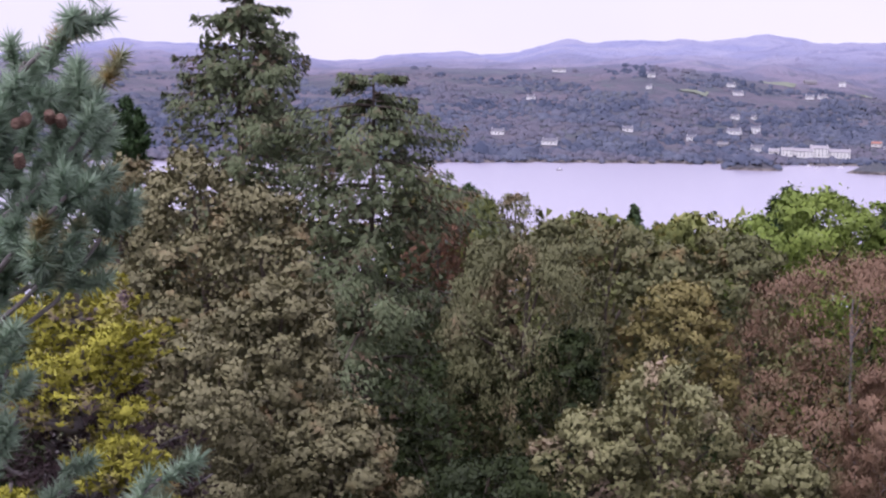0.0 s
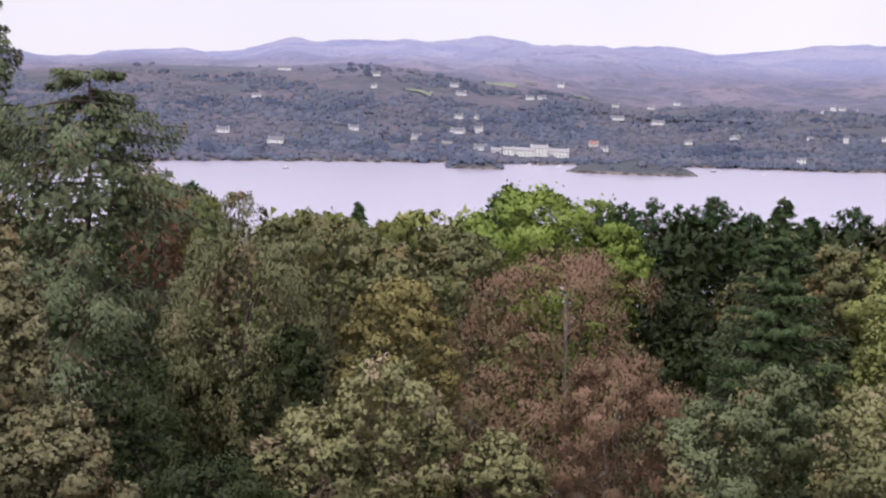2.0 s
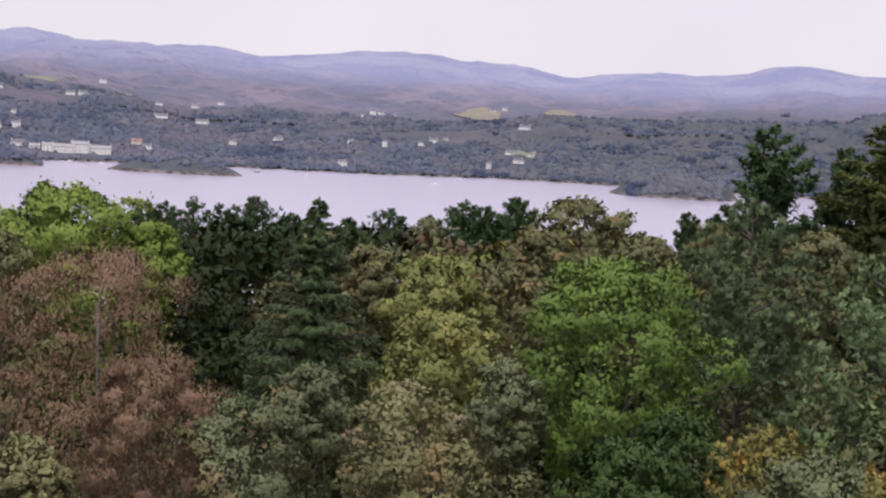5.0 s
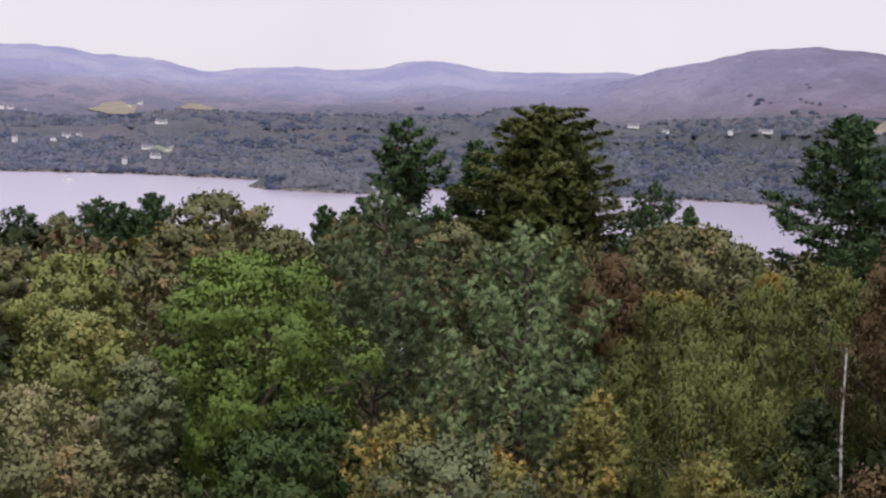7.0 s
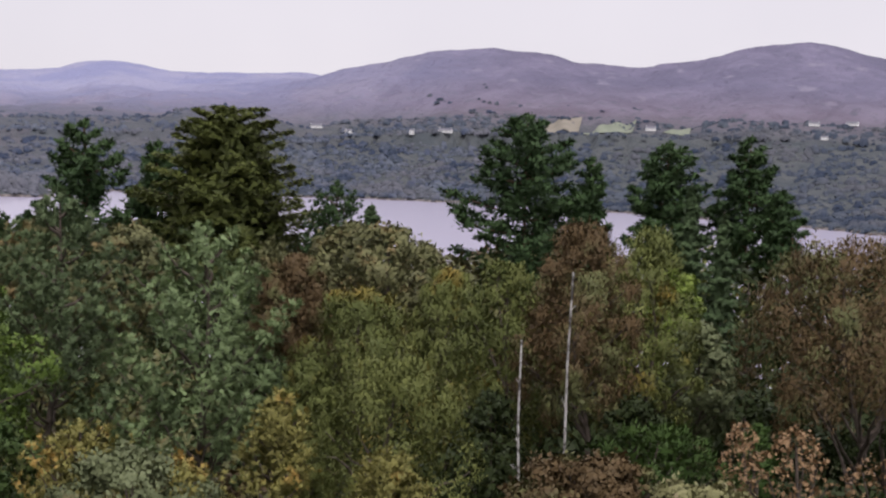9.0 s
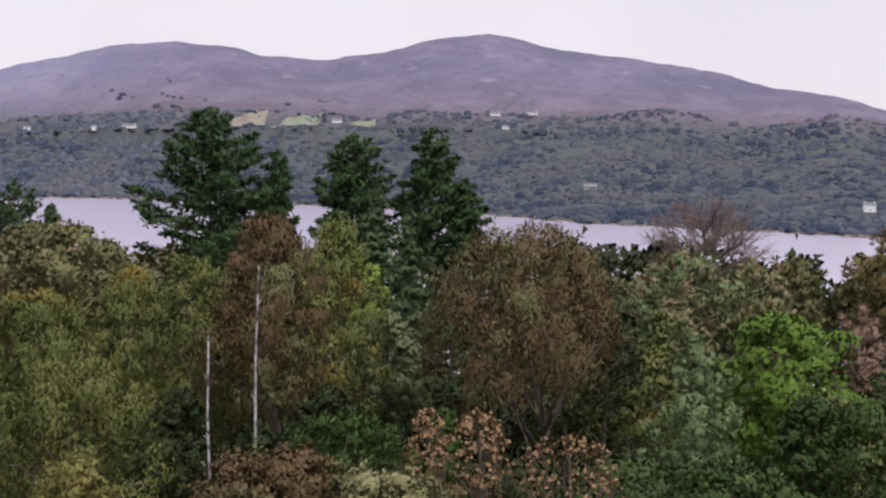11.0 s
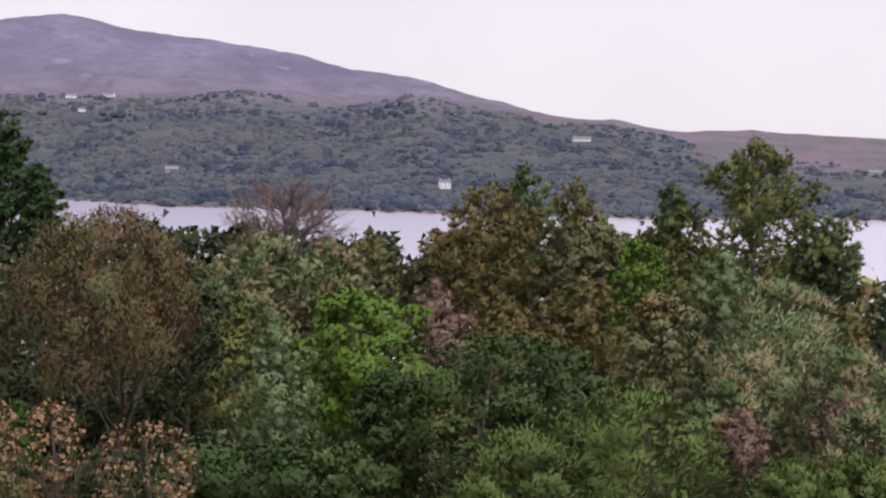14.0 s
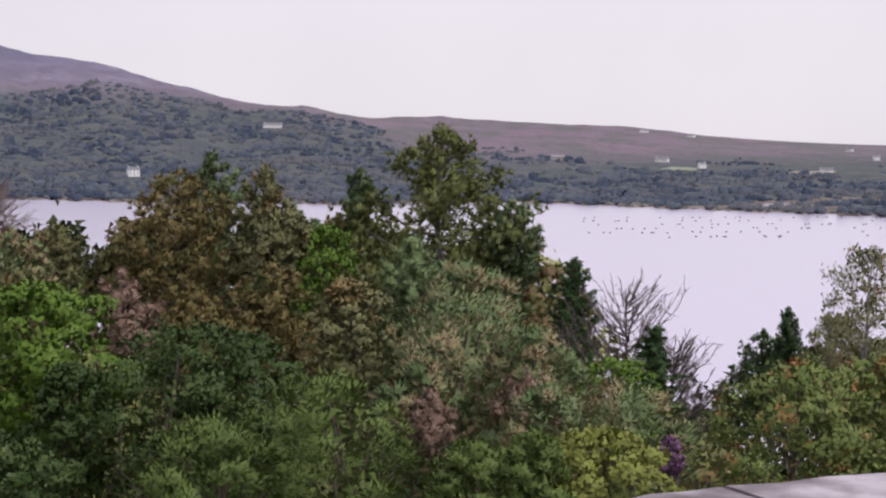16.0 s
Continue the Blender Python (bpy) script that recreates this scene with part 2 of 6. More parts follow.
MOUNTAIN = [(60.0, 18, 315.3), (37.0, 3.6, -89.5), (81.5, 3.6, -44.3), (57.0, 1.3, -45.5), (120.0, 18, 24.2), (63.5, 1.3, 22.0), (50.5, 1.3, 15.1), (26.5, 3.6, -52.4),
            (42.5, 2.2, -19.1), (59.5, 0.8, -24.0), (-10.5, 10, 19.6), (55.0, 0.8, -16.0), (94.5, 2.2, 13.3), (73.5, 0.8, -12.4), (46.0, 0.8, -7.6), (83.0, 0.8, 9.2), (85.5, 0.8, -7.4)]
FAR_RIDGE = [(26.0, 18, 223.8), (-23.5, 18, 191.1), (48.0, 6, 127.8), (7.5, 3.6, 33.5), (75.5, 10, 73.8), (38.5, 1.3, 36.0), (-26.0, 6, -94.9), (51.5, 2.2, -44.2), (-15.5, 0.8, -43.8),
             (30.5, 1.3, -34.3), (20.0, 1.3, -26.5), (11.5, 0.8, 19.6), (58.0, 2.2, 36.5), (-4.0, 1.3, -32.4), (4.0, 0.8, 19.0), (2.0, 0.8, -13.2), (-13.5, 0.8, -17.3), (27.0, 0.8, -11.9)]
RIDGES = ((3600.0, MOUNTAIN, 20.6), (3950.0, BACK_HILLS, 17.5), (4450.0, FAR_RIDGE, 44.2))
SHORE_AZ = [-40, -4, 2.3, 10, 20, 24, 28, 32, 33, 36.5, 38, 42, 48, 52, 58, 64, 67, 73, 77, 85, 91, 96, 104, 130]
SHORE_D = [1350, 1400, 1560, 1690, 1840, 1860, 1990, 1985, 1985, 1960, 1960, 2000, 2120, 2110, 1950, 1720, 1550, 1480, 1400, 1335, 1410, 1300, 1190, 1100]


def hills(az, table, base):
    return base + sum(h * np.exp(-0.5 * ((az - c) / s) ** 2) for c, s, h in table)


def wave2(x, y, scale, seed, octaves=4):
    """Smooth, uneven relief from turned sine waves."""
    rng = np.random.default_rng(seed)
    out, amp = 0, 1.0
    for o in range(octaves):
        for k in range(3):
            th, ph = rng.uniform(0, 2 * math.pi, 2)
            q = (x * math.cos(th) + y * math.sin(th)) / scale * 2 * math.pi
            out = out + amp * np.sin(q + ph + 1.3 * np.sin(q * 0.43 + 2 * ph + (x * math.sin(th) - y * math.cos(th)) / scale * 2.1))
        amp, scale = amp * 0.5, scale * 0.47
    return out / 3.2


def shore(az):
    return np.interp(az, SHORE_AZ, SHORE_D) + 14 * np.sin(az * 4.1) + 9 * np.sin(az * 9.7 + 1)


ISLETS = [(10.95, 1548, 31, 16, 10.0), (16.6, 1545, 66, 22, 15.0), (34.5, 1720, 70, 60, 25)]


def land(az, d):
    """Height of the ground at the bearing az (degrees) and the distance d (arrays)."""
    a = np.radians(az)
    x, y = d * np.sin(a), d * np.cos(a)
    azc = np.clip((az + 180) % 360 - 180, -40, 130)
    s = shore(azc)
    dm = np.maximum(2700.0, s + 750)
    zm = np.maximum(hills(azc, SHORE_HILLS, 4.6), 8.0)
    u = np.clip((d - s) / (dm - s), 0, 1)
    z = zm * (0.55 * u + 0.45 * u * u) - np.maximum(d - dm, 0) * 0.05
    z = z + np.clip((d - s) / 250, 0, 1) * (5 * wave2(x, y, 420, 3) + 3.0 * wave2(x, y, 170, 5, 4)) * np.clip(1.5 - u, 0.55, 1)
    valley = zm * 0.72
    for far, table, base in RIDGES:
        top = hills(azc, table, base)
        w = np.clip((d - dm + 250) / (far - dm + 250), 0, 1)
        q = valley + (top - valley) * (0.4 * w + 0.6 * w * w)
        q = np.where(d > far, top - (d - far) * 0.3, q)
        crag = 26 * np.sin(np.clip(w, 0, 1) * math.pi) * wave2(x, y, 800, 13, 5) + (1.5 + 3.5 * w) * wave2(x, y, 150, 5, 4)
        z = np.maximum(z, np.where(d > dm - 200, q + crag * np.clip((top - 40) / 120, 0.15, 1), -6))
    z = z + np.clip((d - s) / 12, 0, 1) * 2.5 * np.clip(1 - (d - s) / 200, 0, 1)
    z = np.where(d < s, -6 + 6 * np.clip(1 - (s - d) / 40, 0, 1) ** 2 - 0.6, z)
    for ia, idd, rx, ry, h in ISLETS:
        c = polar(ia, idd)
        t = radians(ia)
        across = (x - c.x) * math.cos(t) - (y - c.y) * math.sin(t)
        along = (x - c.x) * math.sin(t) + (y - c.y) * math.cos(t)
        q = 1 - np.abs(across / rx) ** 2.6 - (along / ry / 1.6) ** 2
        z = np.maximum(z, np.where(q > -0.5, h * q * (0.85 + 0.2 * np.sin(across * 0.13 + 1)), -6))
    reach = np.interp(azc, (90, 96), (390, 215))
    own = 38.0 * (1 - (np.maximum(d - 8, 0) / reach) ** 1.25) + np.clip((d - 10) / 40, 0, 1) * 1.2 * wave2(x, y, 30, 9, 3)
    return np.maximum(z, np.where(d < 460, np.maximum(own, -6), -6))


def land_at(az, d):
    return float(land(np.array([az], float), np.array([d], float))[0])


def build_land():
    azs = np.concatenate([np.arange(-24, -17, 0.5), np.arange(-17, 107, 0.26), np.arange(107, 112, 0.5), np.arange(112, 336, 4.0)])
    ds = np.concatenate([np.linspace(0.5, 240, 40), np.linspace(260, 1150, 7), np.linspace(1190, 2300, 56), np.linspace(2325, 4500, 76), [4560, 4650, 4750]])
    A, D = np.meshgrid(azs, ds, indexing="ij")
    Z = land(A, D)
    v = np.stack([D * np.sin(np.radians(A)), D * np.cos(np.radians(A)), Z], -1).reshape(-1, 3)
    na, nd = len(azs), len(ds)
    i = (np.arange(na)[:, None] * nd + np.arange(nd - 1)[None]).ravel()
    j = (((np.arange(na) + 1) % na)[:, None] * nd + np.arange(nd - 1)[None]).ravel()
    return raw_mesh("ground", v, np.stack([i, i + 1, j + 1, j], -1), smooth=True)


def land_material():
    """Heather and moor grass on the hills, scrub and meadow lower down, dark rock at the tide line; distance haze is
    painted into the colours.
    """
    mat = bpy.data.materials.new("hazy_moor_and_rock")
    nt, bsdf = nodes_of(mat)
    geo = nt.nodes.new("ShaderNodeNewGeometry")
    sep = nt.nodes.new("ShaderNodeSeparateXYZ")
    nt.links.new(geo.outputs["Position"], sep.inputs[0])

    def ramp(source, lo, hi):
        r = nt.nodes.new("ShaderNodeMapRange")
        r.inputs[1].default_value, r.inputs[2].default_value = lo, hi
        nt.links.new(source, r.inputs[0])
        return r.outputs[0]

    def height(lo, hi):
        return ramp(sep.outputs["Z"], lo, hi)

    along = nt.nodes.new("ShaderNodeVectorMath")
    along.operation = "DOT_PRODUCT"
    along.inputs[1].default_value = (-0.5, 1, 0)
    nt.links.new(geo.outputs["Position"], along.inputs[0])
    # how far the land's colour takes on painted haze on this side
    hazy_north = ramp(along.outputs["Value"], 700, 2200)
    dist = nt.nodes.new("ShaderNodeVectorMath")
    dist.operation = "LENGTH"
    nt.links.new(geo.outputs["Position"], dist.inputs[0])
    # the mountain: rose-brown bracken below, heather and bare rock above, all blued by painted haze
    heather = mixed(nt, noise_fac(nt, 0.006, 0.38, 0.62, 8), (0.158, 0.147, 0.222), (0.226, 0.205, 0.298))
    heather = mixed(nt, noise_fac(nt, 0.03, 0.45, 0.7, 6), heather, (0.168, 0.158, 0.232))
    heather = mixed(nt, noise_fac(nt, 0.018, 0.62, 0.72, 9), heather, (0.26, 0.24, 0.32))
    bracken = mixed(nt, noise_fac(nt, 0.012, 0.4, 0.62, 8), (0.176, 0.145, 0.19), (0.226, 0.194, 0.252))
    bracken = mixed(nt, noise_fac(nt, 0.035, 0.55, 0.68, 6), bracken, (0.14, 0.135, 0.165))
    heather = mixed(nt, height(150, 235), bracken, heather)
    # the farther moors: grass, heather and brown bracken, painted paler and bluer for haze
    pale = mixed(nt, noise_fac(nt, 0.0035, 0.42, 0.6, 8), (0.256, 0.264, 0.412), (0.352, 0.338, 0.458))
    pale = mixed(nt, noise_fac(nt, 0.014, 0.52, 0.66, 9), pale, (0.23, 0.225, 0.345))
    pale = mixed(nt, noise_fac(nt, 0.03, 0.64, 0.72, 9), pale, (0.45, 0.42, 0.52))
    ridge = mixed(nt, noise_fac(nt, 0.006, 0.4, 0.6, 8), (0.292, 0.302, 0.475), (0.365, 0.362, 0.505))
    # the haze in the colour thickens towards the farthest ridge
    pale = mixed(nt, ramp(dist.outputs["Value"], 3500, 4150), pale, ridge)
    heather = mixed(nt, hazy_north, heather, pale)
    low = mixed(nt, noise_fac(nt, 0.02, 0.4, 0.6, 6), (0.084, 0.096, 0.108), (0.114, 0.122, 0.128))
    # low slopes on the hazy side, with lilac haze mixed into their colour
    hazy_low = mixed(nt, noise_fac(nt, 0.008, 0.42, 0.58, 8), (0.118, 0.122, 0.156), (0.182, 0.16, 0.2))
    hazy_low = mixed(nt, noise_fac(nt, 0.03, 0.5, 0.66, 8), hazy_low, (0.135, 0.148, 0.17))
    low = mixed(nt, hazy_north, low, hazy_low)
    east = ramp(along.outputs["Value"], -900, -1250)
    low = mixed(nt, east, low, mixed(nt, height(18, 40), low, mixed(nt, noise_fac(nt, 0.01, 0.42, 0.6, 7), (0.205, 0.158, 0.20), (0.15, 0.142, 0.155))))
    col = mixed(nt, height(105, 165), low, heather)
    # mid-distance moor, its heather and grass blued by painted haze
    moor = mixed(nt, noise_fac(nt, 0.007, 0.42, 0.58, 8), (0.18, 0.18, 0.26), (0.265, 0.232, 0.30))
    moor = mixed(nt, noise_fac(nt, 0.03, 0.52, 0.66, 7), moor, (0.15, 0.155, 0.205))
    col = mixed(nt, ramp(dist.outputs["Value"], 2650, 3150), col, mixed(nt, hazy_north, col, mixed(nt, height(120, 190), moor, pale)))
    rock = mixed(nt, noise_fac(nt, 0.12, 0.4, 0.6, 6), (0.07, 0.06, 0.06), (0.24, 0.21, 0.20))
    col = mixed(nt, height(1.6, 3.0), rock, col)
    # grass, moss and leaf litter on the home island
    litter = mixed(nt, noise_fac(nt, 0.35, 0.4, 0.6, 8), (0.055, 0.07, 0.03), (0.12, 0.10, 0.06))
    litter = mixed(nt, noise_fac(nt, 2.5, 0.45, 0.65, 6), litter, (0.10, 0.13, 0.05))
    col = mixed(nt, ramp(dist.outputs["Value"], 480, 600), litter, col)
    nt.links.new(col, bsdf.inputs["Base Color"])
    bsdf.inputs["Roughness"].default_value = 0.95
    bsdf.inputs["Specular IOR Level"].default_value = 0.1
    bp = nt.nodes.new("ShaderNodeBump")
    bp.inputs["Strength"].default_value, bp.inputs["Distance"].default_value = 1.0, 14.0
    nt.links.new(noise_fac(nt, 0.03, 0.2, 0.8, 8), bp.inputs["Height"])
    nt.links.new(bp.outputs[0], bsdf.inputs["Normal"])
    return mat


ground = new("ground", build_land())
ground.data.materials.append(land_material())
tagged(ground, "hilly moorland and wooded shores round a sea inlet", "ground", kind="structure")


def water_material():
    mat = bpy.data.materials.new("sea_water")
    nt, bsdf = nodes_of(mat)
    # pale lilac base: part of the sky's reflection is put into the colour
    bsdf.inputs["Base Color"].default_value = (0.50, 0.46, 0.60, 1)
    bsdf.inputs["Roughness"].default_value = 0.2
    bsdf.inputs["IOR"].default_value = 1.5
    bp = nt.nodes.new("ShaderNodeBump")
    bp.inputs["Strength"].default_value, bp.inputs["Distance"].default_value = 0.12, 0.5
    nt.links.new(noise_fac(nt, 0.35, 0.2, 0.8, 5), bp.inputs["Height"])
    nt.links.new(bp.outputs[0], bsdf.inputs["Normal"])
    return mat


bm = bmesh.new()
bmesh.ops.create_circle(bm, cap_ends=True, segments=96, radius=4700)
water = new("water", bpy.data.meshes.new("water"))
bm.to_mesh(water.data)
bm.free()
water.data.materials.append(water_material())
tagged(water, "calm pale sea water reflecting an overcast sky", "water", kind="structure")


# ---- trees and shrubs ----
PROFILES = {
    "round": lambda u: np.sqrt(np.maximum(0, 1 - (2 * u - 0.85) ** 2 / 1.35)),
    "dome": lambda u: np.sqrt(np.maximum(0, 1 - u ** 2.2)) * (0.75 + 0.25 * np.minimum(1, u * 4)),
    "tall": lambda u: np.minimum(1, 0.55 + u) * np.sqrt(np.maximum(0, 1 - u ** 3)),
    "flat": lambda u: np.where(u < 0.45, 0.35 + 1.2 * u, np.sqrt(np.maximum(0, 1 - ((u - 0.5) / 0.55) ** 2))),
    "cone": lambda u: np.maximum(0.04, 1 - u) ** 0.8,
}
SEED = [100]
STANDS = {n: n.replace("_", " ") + "s in the wood" for n in ("pine_tree", "birch_tree", "oak_tree", "holly_tree", "hazel_tree", "willow_tree", "spruce_tree", "beech_tree",
                                                          "lime_tree", "willow_shrub", "evergreen_shrub", "golden_cypress", "pine_shrub")}
GOLD = (1 + 5 ** 0.5) / 2
ICO = unit(np.array([(-1, GOLD, 0), (1, GOLD, 0), (-1, -GOLD, 0), (1, -GOLD, 0), (0, -1, GOLD), (0, 1, GOLD), (0, -1, -GOLD), (0, 1, -GOLD), (GOLD, 0, -1), (GOLD, 0, 1), (-GOLD, 0, -1), (-GOLD, 0, 1)], float))
ICO_FACES = np.array([(0, 11, 5), (0, 5, 1), (0, 1, 7), (0, 7, 10), (0, 10, 11), (1, 5, 9), (5, 11, 4), (11, 10, 2), (10, 7, 6), (7, 1, 8),
                      (3, 9, 4), (3, 4, 2), (3, 2, 6), (3, 6, 8), (3, 8, 9), (4, 9, 5), (2, 4, 11), (6, 2, 10), (8, 6, 7), (9, 8, 1)])


class Leaves:
    """Leaf triangles of one crown, with the way that the foliage round each of them faces."""

    def __init__(self):
        self.v, self.f, self.n, self.k = [], [], [], 0

    def add(self, v, f, n):
        self.v.append(v)
        self.f.append(f + self.k)
        self.n.append(n)
        self.k += len(v)

    def sprays(self, p, facing, rng, length, aspect=0.55):
        """Larger leafy sprays inside the crown."""
        v, f = leaf_cards(p, rng.normal(size=p.shape), rng, length, aspect, unit(facing))
        self.add(v, f, np.repeat(facing + 0.3 * rng.normal(size=p.shape), 3, 0))

    def mesh(self):
        return raw_mesh("crown", np.concatenate(self.v), None, np.concatenate(self.f), normals=np.concatenate(self.n))


def grow(name, label, category, leaf, az, d, top, wide, deep, profile="round", clump=0.2, leaf_len=0.1,
         aspect=0.6, cover=2.3, mode="random", squash=0.8, bark=None, droop=0.0, group="", limit=24000, skirt=0.5, core=0.78, lobe=0.3, tips=0.1, stem=1.0):
    """A tree: trunk, limbs and a crown of lobes, each of many leafy clumps. top: height of its tip; wide, deep: the upper crown's
    width and height; skirt: how thickly it is leaved below that; lobe: size of a lobe; tips: share of leaves on shoots that stand out;
    stem: thickness of the trunk and limbs."""
    SEED[0] += 1
    rng = np.random.default_rng(SEED[0])
    base = polar(az, d)
    base.z = land_at(az, d)
    h = top - base.z
    deep = min(deep, h * 0.96)
    root = thing(name, base, label, category, group or STANDS.get(name, ""))
    root.rotation_euler.z = rng.uniform(0, 6.28)
    R = wide / 2
    below = h - deep
    bark = bark or BARK
    # lobes over the crown's outline
    nl = int(np.clip(26 * (deep + 0.35 * wide) / wide * (0.3 / lobe) ** 2, 12, 44))
    u = (np.arange(nl) + rng.uniform(0, 1, nl)) / nl
    th = np.arange(nl) * 2.39996 + rng.uniform(0, 1.0, nl)
    prof = PROFILES[profile](u)
    lr = R * lobe * rng.uniform(0.72, 1.28, nl) * np.clip(prof, 0.42, 1) ** 0.6
    rad = np.maximum(prof * R * np.where(rng.random(nl) < 0.85, rng.uniform(0.9, 1.1, nl), rng.uniform(0.6, 0.9, nl)) - lr * 0.6, 0.0)
    lc = np.stack([rad * np.cos(th), rad * np.sin(th), np.minimum(below + u * deep, h - lr * squash)], 1)
    lc[-1] = (0, 0, h - lr[-1] * squash * 1.1)
    if skirt and below > 1.0:
        m = int(np.clip(nl * skirt * 1.3 * below / deep, 3, 16))
        ta = np.arange(m) * 2.4 + rng.uniform(0, 1, m)
        ra = R * rng.uniform(0.45, 0.75, m)
        lc = np.concatenate([lc, np.stack([ra * np.cos(ta), ra * np.sin(ta), below * (np.arange(m) + 0.6) / m], 1)])
        lr = np.concatenate([lr, R * lobe * rng.uniform(0.8, 1.3, m)])
    nn = len(lc)
    # clumps over the lobes, close enough to cover them; none inside another lobe
    out = unit((lc - np.array([0, 0, below + deep * 0.35])) * np.array([1, 1, 0.7]) + 1e-6)
    scale = np.array([1, 1, squash])
    size = R * clump * 0.8
    count = int(np.clip(1.45 * math.pi * wide * deep * 0.85 / (math.pi * size ** 2), 40, 520))
    low = int(count * 0.45 * skirt * min(1.0, below / deep)) if nn > nl else 0
    li = np.concatenate([rng.integers(0, nl, count * 3), rng.integers(nl, nn, low * 3) if low else np.zeros(0, int)])
    way = unit(rng.normal(size=(len(li), 3)) + 0.8 * out[li] + np.array([0, 0, 0.25]))
    c = lc[li] + way * (lr[li] * rng.uniform(0.75, 1.0, len(li)))[:, None] * scale
    free = (((c[:, None] - lc[None]) / scale) ** 2).sum(-1) / lr[None] ** 2
    free[np.arange(len(li)), li] = 9
    ok = np.flatnonzero(free.min(1) > 0.7)
    ok = np.concatenate([ok[li[ok] < nl][:count], ok[li[ok] >= nl][:low]])
    li, way, c = li[ok], way[ok], c[ok]
    cr = size * rng.uniform(0.65, 1.35, len(li))
    leaf_len *= 0.95
    total = int(min(limit, cover * (4 * math.pi * cr ** 2 * 0.75).sum() / (leaf_len ** 2 * aspect * 0.55)))
    # more places than needed, on the clumps and on the lobes between them; those inside another lobe are left out
    most = int(total * 1.8)
    wgt = cr ** 2 * np.where(li < nl, 1.0, 0.5)
    ci = rng.choice(len(li), most, p=wgt / wgt.sum())
    v = unit(rng.normal(size=(most, 3)) + 0.5 * way[ci] + np.array([0, 0, 0.55]))
    pos = c[ci] + v * (cr[ci] * rng.uniform(0.35, 1.12, most) ** 0.5)[:, None] * np.array([1, 1, squash * 0.72])
    gap = rng.random(most) < 0.32
    w2 = unit(rng.normal(size=(most, 3)) + 0.75 * out[li][ci] + np.array([0, 0, 0.35]))
    shell = lc[li][ci] + w2 * (lr[li][ci] * rng.uniform(0.84, 1.02, most))[:, None] * scale
    # half of those lie in the hollows between the lobes
    us, ts = rng.uniform(-min(0.6 * skirt * below / deep, 0.8), 0.97, most), rng.uniform(0, 6.283, most)
    rs = np.where(us < 0, 0.7, PROFILES[profile](np.maximum(us, 0))) * R * rng.uniform(0.55, 0.78, most)
    hollow = np.stack([rs * np.cos(ts), rs * np.sin(ts), below + us * deep], 1)
    deep_in = rng.random(most) < 0.45
    shell = np.where(deep_in[:, None], hollow, shell)
    w2 = np.where(deep_in[:, None], unit(np.stack([np.cos(ts), np.sin(ts), 0.25 + 0.6 * np.maximum(us, 0)], 1)), w2)
    pos, v = np.where(gap[:, None], shell, pos), np.where(gap[:, None], w2, v)
    apart = (((pos[:, None] - lc[None]) / scale) ** 2).sum(-1) / lr[None] ** 2
    keep = np.flatnonzero(apart.min(1) > 0.5)[:total]
    ci, v, pos = ci[keep], v[keep], pos[keep]
    total = len(keep)
    # shoots that stand out of the crown
    shoot = rng.random(total) < tips
    pos += np.where(shoot[:, None], unit(0.6 * way + out[li] * 0.5 + np.array([0, 0, -0.2 if mode == "hang" else 0.75]))[ci] * (cr[ci] * rng.uniform(0.1, 0.8, total))[:, None], 0)
    facing = 0.6 * v + 0.75 * way[ci] + 0.3 * out[li][ci] + np.array([0, 0, 0.1]) + 0.13 * rng.normal(size=v.shape)
    if mode == "radial":
        axis = v * scale + 0.35 * rng.normal(size=v.shape) + np.array([0, 0, 0.35])
    elif mode == "hang":
        axis = np.array([0, 0, -1.0]) + 0.55 * rng.normal(size=v.shape)
        pos[:, 2] -= droop * cr[ci] * rng.uniform(0, 1, total) ** 2
    else:
        axis = rng.normal(size=v.shape) + np.array([0, 0, -0.3])
    near = d < 21
    vv, ff = leaf_cards(pos, axis, rng, leaf_len, min(1.0, aspect * 1.15) if near else aspect, unit(facing), near)
    crown = Leaves()
    crown.add(vv, ff, np.repeat(facing, 4 if near else 3, 0))
    if core:
        # the close leafage inside: larger sprays through the crown's depth
        m = (1400 if mode == "hang" else 1000) if limit > 2500 else 420
        us, ts = rng.uniform(-0.75 * below / deep if skirt > 0.2 else 0.02, 0.92, m), rng.uniform(0, 6.283, m)
        rs = np.where(us < 0, 0.75, PROFILES[profile](np.maximum(us, 0))) * R * np.sqrt(rng.uniform(0.08, 0.5, m)) * core / 0.78
        crown.sprays(np.stack([rs * np.cos(ts), rs * np.sin(ts), below + us * deep], 1), np.stack([np.cos(ts), np.sin(ts), 0.15 + 0 * ts], 1), rng, min((1.7 if mode == "hang" else 2.1) * leaf_len, 0.3 * R), 0.4)
    mesh_part("crown", crown.mesh(), LEAF[leaf], root)
    t = Tubes(5)
    r0 = stem * max(0.06, 0.009 * h + 0.012 * wide)
    tip = np.array([0, 0, h - deep * 0.15])
    tp = bent((0, 0, -0.3), tip, rng, 9, 0.03)

    def bough(tube, k, thick, k_pts):
        s = np.clip((c[k][2] - 0.7 * np.hypot(c[k][0], c[k][1]) - 0.3) / h, 0.1, 0.88)
        a = np.array([np.interp(s, np.linspace(0, 1, 9) * tip[2] / h, tp[:, q]) for q in range(3)])
        tube.add(bent(a, c[k], rng, k_pts, 0.05, 0.05), r0 * thick, r0 * 0.06)

    t.add(tp, r0, r0 * 0.15)
    for k in range(1, len(c), max(1, len(c) // 9)):
        bough(t, k, 0.22, 5)
